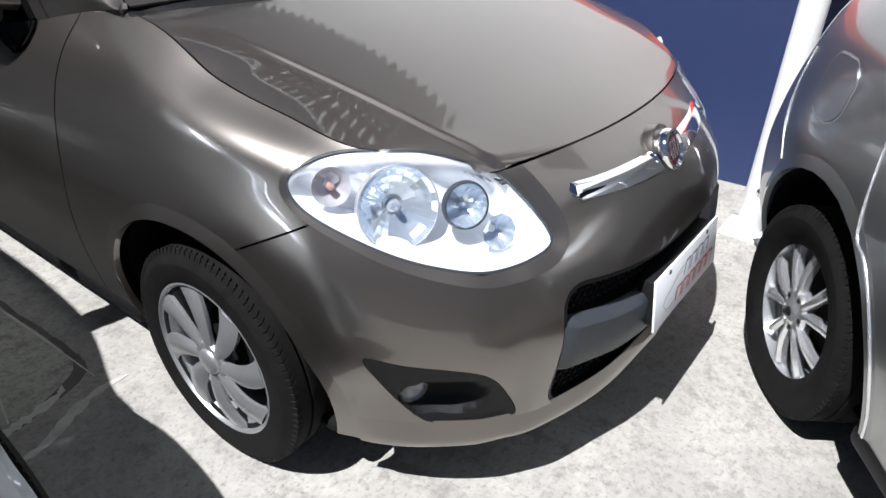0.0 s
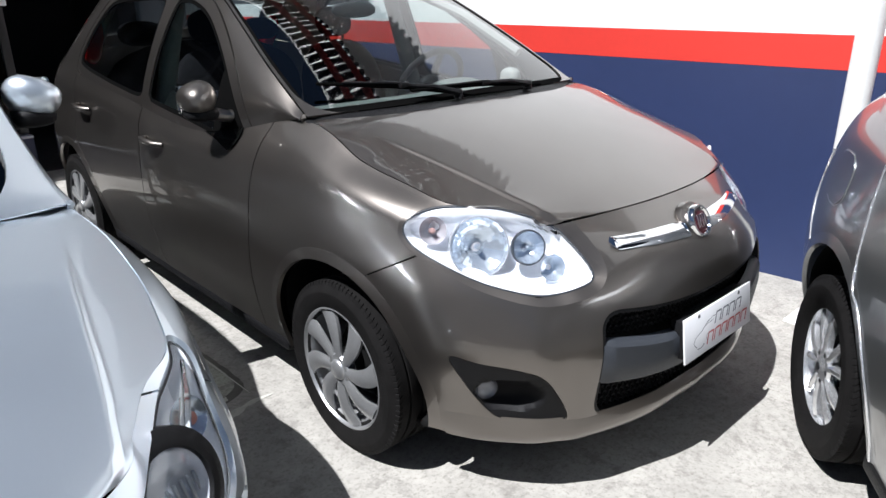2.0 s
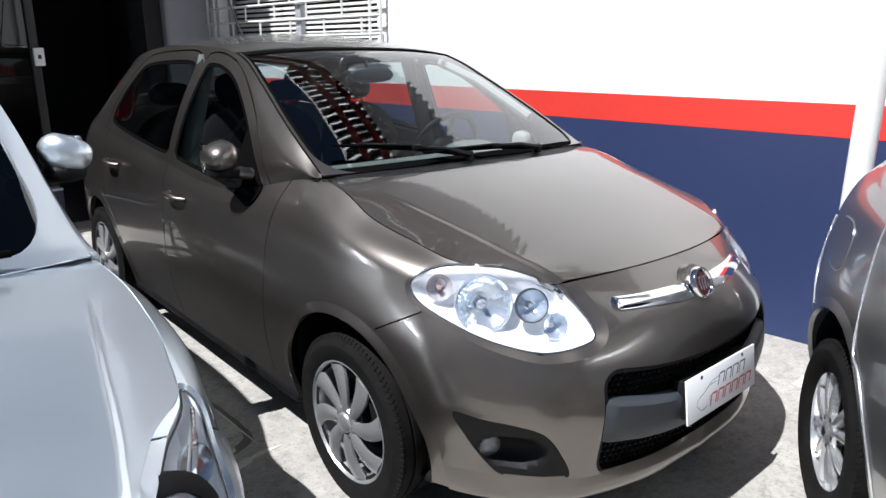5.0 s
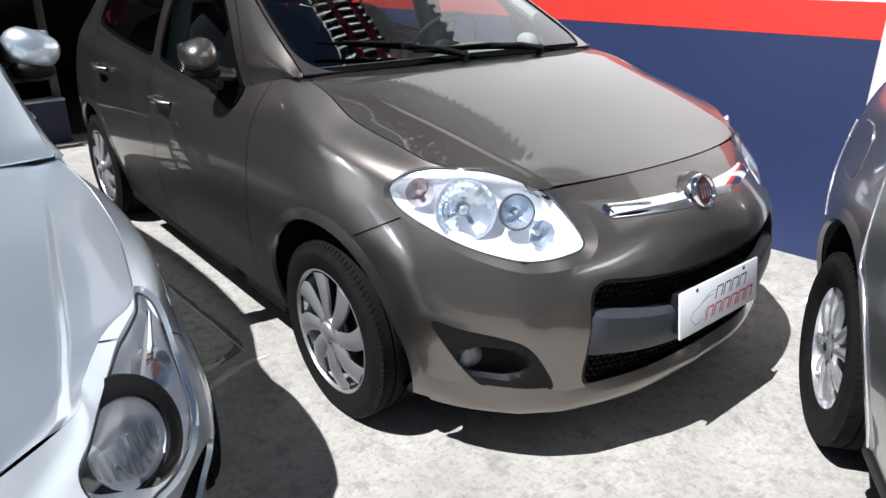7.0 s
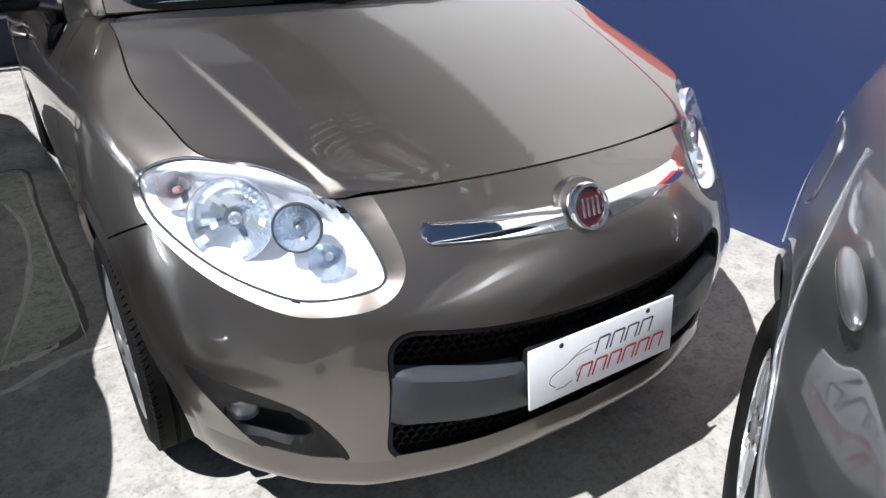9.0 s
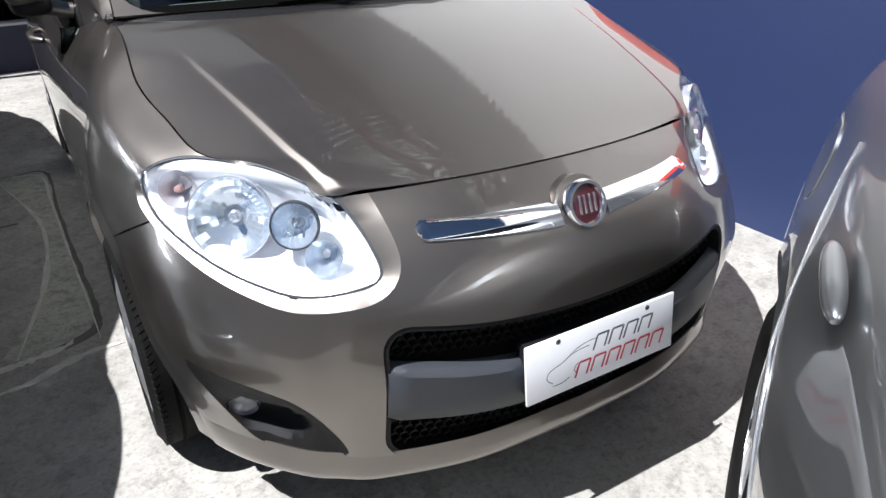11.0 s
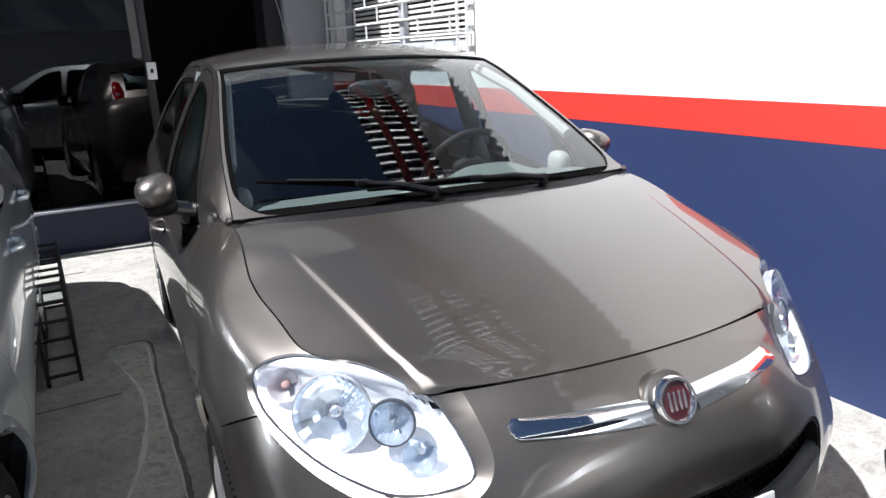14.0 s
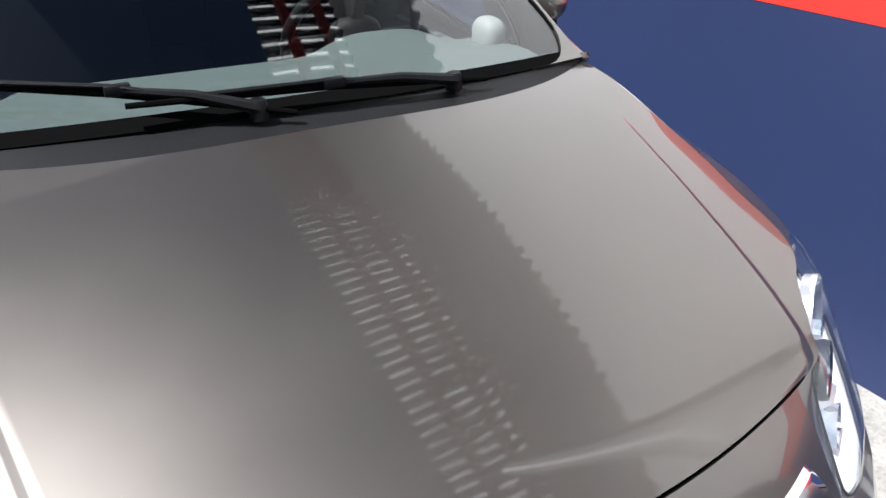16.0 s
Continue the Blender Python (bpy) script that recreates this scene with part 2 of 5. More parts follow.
# ---- car bodies ----
# Seven lines from the sill up to the shoulder; each runs from the nose's middle round the corner and along the side to the tail's middle.
SILL_LINE = [(0, .10, .19), (.25, .115, .19), (.45, .17, .19), (.60, .27, .19), (.70, .39, .195), (.75, .52, .20), (.77, .83, .20), (.775, 1.15, .20), (.78, 1.7, .20), (.78, 2.4, .20), (.77, 3.2, .22), (.74, 3.55, .25), (.66, 3.72, .26), (.37, 3.79, .27), (0, 3.81, .27)]
RUBBING_LINE = [(0, .085, .31), (.25, .098, .31), (.45, .15, .31), (.61, .25, .32), (.715, .375, .33), (.775, .52, .33), (.815, .83, .36), (.815, 1.15, .36), (.815, 1.7, .36), (.815, 2.4, .36), (.81, 3.2, .38), (.785, 3.55, .40), (.69, 3.76, .40), (.38, 3.84, .42), (0, 3.86, .42)]
BUMPER_LINE = [(0, .066, .46), (.25, .08, .46), (.45, .135, .46), (.63, .235, .46), (.75, .385, .46), (.80, .54, .46), (.83, .83, .50), (.83, 1.15, .50), (.832, 1.7, .50), (.832, 2.4, .50), (.83, 3.2, .52), (.80, 3.55, .54), (.70, 3.78, .55), (.39, 3.85, .56), (0, 3.87, .56)]
FLANK_LINE = [(0, .075, .575), (.25, .095, .575), (.45, .16, .58), (.62, .28, .59), (.745, .43, .60), (.795, .57, .61), (.828, .83, .64), (.825, 1.15, .64), (.828, 1.7, .65), (.828, 2.4, .66), (.825, 3.2, .68), (.795, 3.55, .70), (.69, 3.75, .70), (.38, 3.83, .72), (0, 3.85, .72)]
LAMP_LINE = [(0, .115, .66), (.25, .14, .66), (.45, .21, .655), (.60, .325, .68), (.71, .46, .71), (.765, .60, .74), (.80, .83, .77), (.80, 1.15, .78), (.812, 1.7, .76), (.812, 2.4, .79), (.80, 3.2, .83), (.77, 3.53, .86), (.66, 3.70, .88), (.36, 3.78, .90), (0, 3.80, .90)]
SHOULDER_LINE = [(0, .185, .73), (.24, .205, .73), (.45, .27, .725), (.585, .375, .75), (.69, .50, .78), (.745, .64, .81), (.772, .83, .84), (.752, 1.15, .885), (.795, 1.7, .82), (.80, 2.4, .86), (.785, 3.2, .92), (.74, 3.5, .96), (.63, 3.66, .99), (.34, 3.73, 1.0), (0, 3.76, 1.0)]
BELT_LINE = [(0, .245, .776), (.22, .262, .774), (.458, .319, .768), (.557, .433, .812), (.642, .518, .821), (.669, .66, .852), (.689, .83, .890), (.678, 1.15, .966), (.765, 1.7, .87), (.775, 2.4, .92), (.755, 3.2, .99), (.69, 3.47, 1.04), (.58, 3.60, 1.06), (.32, 3.68, 1.08), (0, 3.70, 1.08)]
BODY = [SILL_LINE, RUBBING_LINE, BUMPER_LINE, FLANK_LINE, LAMP_LINE, SHOULDER_LINE, BELT_LINE]
for number, line in enumerate(BODY):
    mid = cr(line, [2.5])[0] if number < 6 else np.array((.500, .363, .7925))
    line.insert(3, tuple(float(v) for v in mid))
RAIL = [(.672, 1.135, .974), (.645, 1.40, 1.115), (.60, 1.66, 1.25), (.565, 1.86, 1.34), (.555, 2.08, 1.385), (.558, 2.5, 1.40), (.552, 2.95, 1.375), (.55, 3.25, 1.30), (.60, 3.47, 1.06)]
ARCH_R, FRONT_AXLE, REAR_AXLE, AXLE_Z, TYRE_R = 0.345, 0.83, 3.2, 0.275, 0.276


def lamp_axes(V):
    return np.stack([(np.abs(V[:, 0]) - .447) * .636 + (V[:, 1] - .2) * .771, V[:, 2]], 1)


def mesh_join(*parts):
    V, F, k = [], [], 0
    for v, f in parts:
        V.append(v)
        F += [tuple(i + k for i in q) for q in f]
        k += len(v)
    return np.concatenate(V), F


def side_only(mesh, sign):
    return clip(mesh, mesh[0][:, 0] * sign - 0.02)


def body_forms(shape, seg=(13, 8)):
    """The lofted forms of one car: shell, side frames, windscreen, roof, hood, tailgate. shape bends every point."""
    L = np.array(BODY)
    full = np.concatenate([L[:, :0:-1] * (-1, 1, 1), L], 1)
    n = L.shape[1] - 1
    u = np.concatenate([np.linspace(k, k + 1, seg[0] if 7 < k < 22 else seg[1], endpoint=False) for k in range(2 * n)] + [[2 * n]])
    v = np.linspace(0, len(L) - 1, 55)
    across = cr(full.transpose(1, 0, 2), u)
    shell = cr(across.transpose(1, 0, 2), v)
    top = cr(L[-1], np.linspace(0, n, 900))
    side = top[(top[:, 1] > 1.15) & (top[:, 0] > .5)]
    ys = np.linspace(1.136, 3.47, 90)
    R = cr(RAIL, np.linspace(0, len(RAIL) - 1, 600))
    rail = np.stack([np.interp(ys, R[:, 1], R[:, k]) for k in range(3)], 1)
    belt = np.stack([np.interp(ys, np.r_[1.136, side[:, 1]], np.r_[rail[0, k], side[:, k]]) for k in range(3)], 1)
    w = np.linspace(0, 1, 18)[:, None, None]
    frame_side = belt[None] * (1 - w) + rail[None] * w
    frame_side[..., 0] += .022 * np.sin(math.pi * w[..., 0])
    s = np.linspace(-1, 1, 161)
    t = np.linspace(0, 1, 60)
    # hood
    E = cr(L[-1], 2 + 6 * t)
    F = cr(full[-1], n + 2 * s)
    half = np.abs(s[80:])
    along = lambda y: .776 + .212 * (1.35 * (y - .245) / .76 - .35 * ((y - .245) / .76) ** 2)
    fy, rows = F[80:], []
    for k, e in enumerate(E):
        fold, w = .450 + .19 * (e[1] - .322), .009 * min(1, max(0, (.97 - e[1]) / .62)) + .009
        x_in, x_out, d = min(fold / e[0], .90), min((fold + w) / e[0], .955), .0016 / e[0]
        xi = np.concatenate([np.linspace(0, x_in - d, 56), np.linspace(x_in + d, x_out - d, 7), np.linspace(x_out + d, 1, 18)])
        y = (1 - t[k]) * (np.interp(xi * F[-1, 0], fy[:, 0], fy[:, 1]) - F[-1, 1]) + t[k] * (-.18 + .18 * xi ** 3) + e[1]
        curve = .095 + .06 * np.exp(-((y - .28) / .06) ** 2)
        z = along(y) - curve * (xi * e[0]) ** 2
        z += (e[2] - z[-1]) * xi ** 6
        step = .36 * w * min(1, max(0, (.99 - e[1]) / .1))
        step *= min(1, t[k] / .06)
        z += step * (1 - np.clip((xi - x_in) / (x_out - x_in), 0, 1)) * np.clip(xi / x_in, 0, 1) ** 5
        rows.append(np.stack([xi * e[0], y, z], 1))
    rows = np.array(rows)
    hood = np.concatenate([rows[:, :0:-1] * (-1, 1, 1), rows], 1)
    a, tt = np.abs(s)[None], t[:, None]
    # windscreen
    k = (ys >= 1.136) & (ys <= 1.93)
    A = spread(rail[k], 60) - (.003, 0, 0)
    base = np.stack([A[0, 0] * s, A[0, 1] - .085 + .085 * np.abs(s) ** 2.3, A[0, 2] + .012 * (1 - s ** 2)], 1)
    head = np.stack([A[-1, 0] * s, A[-1, 1] - .065 + .065 * np.abs(s) ** 2.2, A[-1, 2] + .026 * (1 - np.abs(s) ** 2.6)], 1)
    screen = coons(base, head, A * (-1, 1, 1), A)
    screen[..., 2] += .012 * (1 - a ** 2) * np.sin(math.pi * tt)
    # roof
    k = ys >= 1.93
    k &= ys <= 3.25
    A = spread(rail[k], 60)
    tail = np.stack([A[-1, 0] * s, A[-1, 1] + .06 * (1 - s ** 2), A[-1, 2] + .05 * (1 - np.abs(s) ** 2.4)], 1)
    head = np.stack([A[0, 0] * s, head[:, 1], A[0, 2] + .026 * (1 - np.abs(s) ** 2.6)], 1)
    roof = coons(head, tail, A * (-1, 1, 1), A)
    roof[..., 2] += .02 * (1 - a ** 2) * np.sin(math.pi * tt)
    # tail
    A = rail[ys >= 3.25]
    A = spread(A, 30)
    low = np.stack([A[-1, 0] * s, A[-1, 1] + .2 * (1 - s ** 2), A[-1, 2] + .02 * (1 - s ** 2)], 1)
    gate = coons(tail, low, A * (-1, 1, 1), A)
    gate[..., 1] += .03 * (1 - a ** 2) * np.sin(math.pi * np.linspace(0, 1, 30)[:, None])
    front = cr(L[-1], np.linspace(0, 2, 20))
    front = np.concatenate([front[:0:-1] * (-1, 1, 1), front])
    lip = np.stack([front + (0, -.014, -.022), front + (0, .004, -.016), front + (0, .06, -.012)])
    forms = dict(lip=lip, shell=shell, side=frame_side, hood=hood, screen=screen, roof=roof, gate=gate)
    return {key: grid(shape(P)) for key, P in forms.items()}


def spread(A, n):
    f = np.linspace(0, len(A) - 1, n)
    return np.stack([np.interp(f, np.arange(len(A)), A[:, k]) for k in range(3)], 1)


def coons(F, B, Lf, Rt):
    """A patch between a front, a back, a left and a right edge."""
    t, s = np.linspace(0, 1, len(Lf))[:, None, None], np.linspace(0, 1, len(F))[None, :, None]
    return (1 - t) * F[None] + t * B[None] + (1 - s) * Lf[:, None] + s * Rt[:, None] - ((1 - t) * ((1 - s) * F[0] + s * F[-1]) + t * ((1 - s) * B[0] + s * B[-1]))


def split(mesh, f, gap=.0022):
    return clip(mesh, f - gap), clip(mesh, -f - gap)


def tyre_mesh(r, rim, width):
    w = width / 2
    prof = [(rim - .012, -w * .8), (rim, -w * .86), (rim + .012, -w * .95), ((r + rim) / 2, -w * 1.02), (r - .03, -w * 1.0), (r - .008, -w * .86)]
    for h in (-.62, -.25, .25, .62):
        prof += [(r, w * (h - .16)), (r, w * (h + .10)), (r - .007, w * (h + .11)), (r - .007, w * (h + .145))]
    prof += [(r, w * .82), (r - .008, w * .86), (r - .03, w * 1.0), ((r + rim) / 2 + .01, w * 1.0), ((r + rim) / 2, w * .985), (rim + .012, w * .95), (rim, w * .86), (rim - .012, w * .8)]
    return lathe(prof, steps=72)


def tread_blocks(r, width, n=96):
    """Shoulder blocks of a tyre's tread, on both edges."""
    V, F = [], []
    for side in (-1, 1):
        for k in range(n):
            a0 = 2 * math.pi * k / n
            a1 = a0 + 2 * math.pi / n * .74
            b = len(V)
            for rr in (r - .012, r + .0004):
                for a, skew in ((a0, 0), (a1, 0), (a1, .035), (a0, .035)):
                    h = side * width / 2 * (.90 if not skew else .70) * (.95 if rr > r and not skew else 1)
                    V.append((rr * math.cos(a + skew), rr * math.sin(a + skew), h))
            F += [tuple(b + i for i in q) for q in ((4, 5, 6, 7), (0, 1, 5, 4), (1, 2, 6, 5), (2, 3, 7, 6), (3, 0, 4, 7))]
    return V, F


def spoke(r0, r1, w0, w1, z0, z1, twist, thick=.012, n=8):
    """One curved wheel spoke from the hub to the rim."""
    bm = bmesh.new()
    rows = []
    for k in range(n + 1):
        f = k / n
        r, w, z, a = r0 + (r1 - r0) * f, w0 + (w1 - w0) * f, z0 + (z1 - z0) * f + .006 * math.sin(math.pi * f), twist * f * f
        row = []
        for o, h in ((-1, -thick), (-1, -.003), (-.55, .002), (.25, .003), (1, -.005), (1, -thick)):
            x, y = r, o * w
            row.append(bm.verts.new((x * math.cos(a) - y * math.sin(a), x * math.sin(a) + y * math.cos(a), z + h)))
        rows.append(row)
    for A, B in zip(rows, rows[1:]):
        for i in range(5):
            bm.faces.new((A[i], B[i], B[i + 1], A[i + 1]))
    bm.faces.new(rows[0])
    bm.faces.new(rows[-1][::-1])
    bmesh.ops.recalc_face_normals(bm, faces=bm.faces)
    return bm


def wheel(parent, at, style, turn=0.0, r=TYRE_R):
    """A wheel whose outer face looks along +z of at; tyre, barrel, spokes, hub."""
    ob = new("wheel")
    ob.parent, ob.matrix_local = parent, at
    rim = .186
    tyre = part("tyre", tyre_mesh(r, rim, .185), M["rubber"], ob, "black rubber tyre with tread grooves")
    tread = solid("tread", *tread_blocks(r, .185), M["rubber"], tyre, smooth=False)
    tread["kind"] = "stuff"
    part("brake_drum", lathe([(0, .0), (.11, .0), (.12, -.02), (.12, -.07), (0, -.07)], steps=32), M["under"], ob)
    if style == "cover":
        metal = M["satin"]
        part("rim", lathe([(rim - .006, .045), (rim - .002, .078), (rim + .005, .087), (rim + .013, .085), (rim + .012, .06), (rim - .012, -.06), (rim - .02, -.06), (rim - .022, .03)], steps=64), metal, ob, "silver plastic wheel cover ring")
        for k in range(8):
            s = part("spoke", spoke(.036, rim - .004, .015, .036, .089, .082, .26), metal, ob)
            s.matrix_local = pose(0, 0, 0, 0, 0, turn + 45 * k)
        part("hub_cap", lathe([(0, .100), (.026, .099), (.031, .095), (.033, .091), (.047, .090), (.052, .083), (.05, .06), (0, .06)], steps=40), metal, ob)
    else:
        metal = M["alloy"]
        part("rim", lathe([(rim - .014, .04), (rim - .008, .072), (rim + .004, .082), (rim + .010, .080), (rim + .009, .06), (rim - .012, -.06), (rim - .02, -.06), (rim - .02, .02)], steps=64), metal, ob, "bright alloy wheel rim")
        for k in range(5):
            for d in (-13, 13):
                s = part("spoke", spoke(.045, rim - .008, .010, .016, .074, .064, math.copysign(.10, d), .02), metal, ob)
                s.matrix_local = pose(0, 0, 0, 0, 0, turn + 72 * k + d)
        part("hub_cap", lathe([(0, .084), (.022, .083), (.03, .079), (.036, .076), (.054, .075), (.062, .066), (.060, .045), (0, .045)], steps=40), metal, ob)
        part("hub_emblem", lathe([(0, .0865), (.012, .086), (.013, .083), (.013, .08)], steps=20), M["trim"], ob)
        for k in range(5):
            a = radians(turn + 36 + 72 * k)
            part("wheel_bolt", lathe([(0, .056), (.007, .056), (.008, .05), (.008, .04)], Matrix.Translation((.043 * math.cos(a), .043 * math.sin(a), .02)), 10), M["trim"], ob)
    return ob


def side_mirror(parent, sign, at, paint, size, arm="paint", drop=.22):
    """A rear-view mirror on its arm, glass to the back."""
    ob = new("side_mirror")
    ob.parent, ob.matrix_local = parent, Matrix.Translation(at)
    bm = blob((0, 0, 0), size, power=2.4)
    for v in bm.verts:
        if v.co.y > size[1] * .35:
            v.co.y = size[1] * .35
        v.co.x *= 1 + .12 * v.co.z / size[2]
        out = v.co.x * sign / size[0]
        v.co.z = v.co.z * (1 - drop * max(0, out + .3)) if v.co.z > 0 else v.co.z * .75
        v.co.y -= .25 * sign * v.co.x * (1 if v.co.y < 0 else .4)
    part("shell", bm, paint, ob)
    part("mirror_glass", box(-size[0] * .82, size[0] * .82, size[1] * .34, size[1] * .40, -size[2] * .8, size[2] * .8, .012), M["side_mirror_glass"], ob, "rear-view mirror glass")
    part("arm", tube([(-sign * size[0] * .5, .005, -size[2] * .75), (-sign * (size[0] + .03), -.01, -size[2] * 1.0), (-sign * (size[0] + .095), -.03, -size[2] * 1.12)], [.026, .022, .028], 10), paint if arm == "paint" else M["trim"], ob)
    part("base", blob((-sign * size[0] * .12, -.004, -size[2] * .72), (size[0] * .86, size[1] * .80, size[2] * .42)), M["trim"], ob, "black lower shell")
    return ob


# ---- the taupe hatchback ----
LAMP = loop2([(-.016, .652), (.03, .630), (.12, .620), (.25, .643), (.37, .685), (.468, .728), (.489, .766), (.452, .802), (.375, .818), (.275, .816), (.186, .801), (.100, .770), (.03, .715)])
FOG = loop2([(.352, .462), (.27, .450), (.18, .437), (.11, .412), (.066, .345), (.040, .262), (.12, .255), (.215, .268), (.275, .325), (.322, .400)], 6)
SEAM_A, SEAM_B = np.array((.548, .690)), np.array((.712, .598))


def rounded(x0, x1, z0, z1, r, bow=0.0):
    P = []
    for cx, cz, a in ((x1 - r, z1 - r, 0), (x0 + r, z1 - r, 90), (x0 + r, z0 + r, 180), (x1 - r, z0 + r, 270)):
        for k in range(7):
            b = radians(a + 15 * k)
            P.append((cx + r * math.cos(b), cz + r * math.sin(b)))
        if a in (0, 180):
            z = P[-1][1]
            P += [(x, z) for x in np.linspace(P[-1][0], -P[-1][0], 16)[1:-1]]
    return np.array([(x, z + bow * x * x) for x, z in P])


def arches(V, lift=0.0):
    d = np.minimum(np.hypot(V[:, 1] - FRONT_AXLE, V[:, 2] - AXLE_Z), np.hypot(V[:, 1] - REAR_AXLE, V[:, 2] - AXLE_Z)) - ARCH_R - lift
    return np.where(np.abs(V[:, 0]) > .45, d, 1.0)


def guarded(d, V, y1, x0=-1.0):
    return np.where((V[:, 1] < y1) & (np.abs(V[:, 0]) > x0), d, 1.0)


WINDOW_F = loop2([(1.455, .838), (1.60, .866), (1.85, .898), (2.155, .930), (2.185, .95), (2.175, 1.15), (2.15, 1.30), (2.12, 1.325), (2.00, 1.315), (1.85, 1.262), (1.66, 1.135), (1.50, .985), (1.42, .86)], 5)
WINDOW_R = loop2([(2.265, .942), (2.5, .955), (2.8, .985), (3.02, 1.015), (3.06, 1.05), (3.0, 1.18), (2.90, 1.29), (2.75, 1.322), (2.4, 1.335), (2.265, 1.325), (2.245, 1.28), (2.25, 1.0)], 5)
GRILLE = rounded(-.455, .455, .218, .545, .06, .14)


def car_body(car, forms, paint, lamp, fog, grille, tint="glass", wheels="cover", seam_at=(SEAM_A, SEAM_B), windows=None, low=0.0, gap=.0022, edge=(.030, .011), arch=0.0, track=.735, axle=.815):
    win_f, win_r = windows or (WINDOW_F, WINDOW_R)
    V, F = forms["shell"]
    # the lamp sits in a bevelled painted lip
    def lip(V):
        q = lamp_axes(V)
        return np.where((V[:, 1] < .85) & (np.abs(V[:, 0]) > .3), away(q, lamp) / np.interp(q[:, 0], [0, .45], edge), 9.0)
    shell = clip((V, F), arches(V, arch))
    ring = clip(shell, 1 - lip(shell[0]))
    ring = clip(ring, guarded(away(lamp_axes(ring[0]), lamp), ring[0], .85, .3) - .0002)
    N = normals(ring)
    out = np.stack([np.sign(ring[0][:, 0]) * .5, np.full(len(N), -.7), np.full(len(N), .4)], 1)
    N *= np.where(np.einsum("ij,ij->i", N, out) < 0, -1, 1)[:, None]
    drop = .011 * np.clip(1 - lip(ring[0]), 0, 1) * np.clip((.785 - ring[0][:, 2]) / .05, 0, 1)
    for sign in (-1, 1):
        piece = side_only((ring[0] - N * drop[:, None], ring[1]), sign)
        panel("lamp_surround", piece, paint, car, .010)
    shell = clip(shell, lip(shell[0]) - 1)
    # rolled lips round the wheel openings
    flare = clip(shell, .034 - arches(shell[0], arch))
    N = normals(flare)
    N *= np.where(N[:, 0] * flare[0][:, 0] < 0, -1, 1)[:, None]
    flare = flare[0] + N * (.0055 * np.clip(1 - arches(flare[0], arch) / .034, 0, 1))[:, None], flare[1]
    for sign in (-1, 1):
        half = side_only(flare, sign)
        for end in (-1, 1):
            panel("arch_lip", clip(half, end * (half[0][:, 1] - 2.0)), paint, car, .014)
    shell = clip(shell, arches(shell[0], arch) - .034)
    V = shell[0]
    shell = clip(shell, guarded(away(V[:, [0, 2]], grille), V, .6))
    V = shell[0]
    shell = clip(shell, guarded(away(lamp_axes(V), fog), V, .62, .4))
    V = shell[0]
    for poly in (win_f, win_r):
        V = shell[0]
        shell = clip(shell, np.where(np.abs(V[:, 0]) > .3, away(V[:, 1:], poly), 1))
    # bumper, fenders, doors, quarters
    def seam(V):
        e = seam_at[1] - seam_at[0]
        return np.where(V[:, 1] > FRONT_AXLE, .3, ((V[:, 1:] - seam_at[0]) @ np.array((-e[1], e[0]))) / np.hypot(*e))
    rest, bumper = split(shell, seam(shell[0]), gap)
    panel("front_bumper", bumper, paint, car)
    for sign in (-1, 1):
        half = side_only(rest, sign)
        V = half[0]
        back, fender = split(half, V[:, 1] - 1.29 - .10 * np.clip(.62 - V[:, 2], 0, 1), gap)
        panel("fender", fender, paint, car)
        V = back[0]
        back, door = split(back, V[:, 1] - 2.205 - .05 * (V[:, 2] - .5), gap)
        frame_side = forms["side"][0] * (sign, 1, 1), forms["side"][1]
        for poly in (win_f, win_r):
            frame_side = clip(frame_side, away(frame_side[0][:, 1:], poly))
        d = panel("front_door", door, paint, car)
        V = back[0]
        quarter, door2 = split(back, np.maximum(V[:, 1] - 3.08 + .12 * np.clip(.9 - V[:, 2], 0, 1), -arches(V, .045)), gap)
        d2 = panel("rear_door", door2, paint, car)
        panel("rear_quarter", quarter, paint, car)
        if gap:
            V = frame_side[0]
            frame_side, surround = split(frame_side, np.minimum(away(V[:, 1:], win_f), away(V[:, 1:], win_r)) - .042, .0034)
            panel("door_frame", surround, paint, car)
        panel("pillar_frame", frame_side, paint, car)
        whole = mesh_join((forms["side"][0] * (sign, 1, 1), forms["side"][1]), side_only(forms["shell"], sign))
        for name, poly in (("front_window", win_f), ("rear_window", win_r)):
            V = whole[0]
            g = clip(whole, -away(V[:, 1:], poly) - .001)
            if len(g[1]):
                gl = panel(name, g, M[tint] if name == "front_window" or tint != "glass" else M["dark_glass"], car, 0, lift=-.008)
                if gl and tint == "glass":
                    gl.visible_shadow = False
            inner = clip(whole, -away(V[:, 1:], poly) + .004)
            inner = clip(inner, away(inner[0][:, 1:], poly) + .014)
            panel("window_seal", inner, M["seal"], car, .004, lift=-.004)
        V = whole[0]
        tri = clip(whole, -np.maximum(away(V[:, 1:], win_f) - .004, V[:, 1] - 1.63))
        panel("mirror_sail", tri, M["seal"], car, .004, lift=-.003)
        for dd, y, z in ((d, 2.06, .79), (d2, 2.90, .835)) if wheels == "cover" else ((d, 2.06, .79),):
            part("door_handle", tube([(sign * .812, y - .085, z - .004), (sign * .842, y - .06, z), (sign * .846, y, z + .003), (sign * .842, y + .06, z + .004), (sign * .81, y + .085, z + .004)], [.009, .012, .013, .012, .009], 10), paint, dd)
        part("sill", box(sign * .755 - .03, sign * .755 + .012, 1.18, 2.86, .172, .225, .015), M["trim"], car)
        liner(car, sign, arch, low)
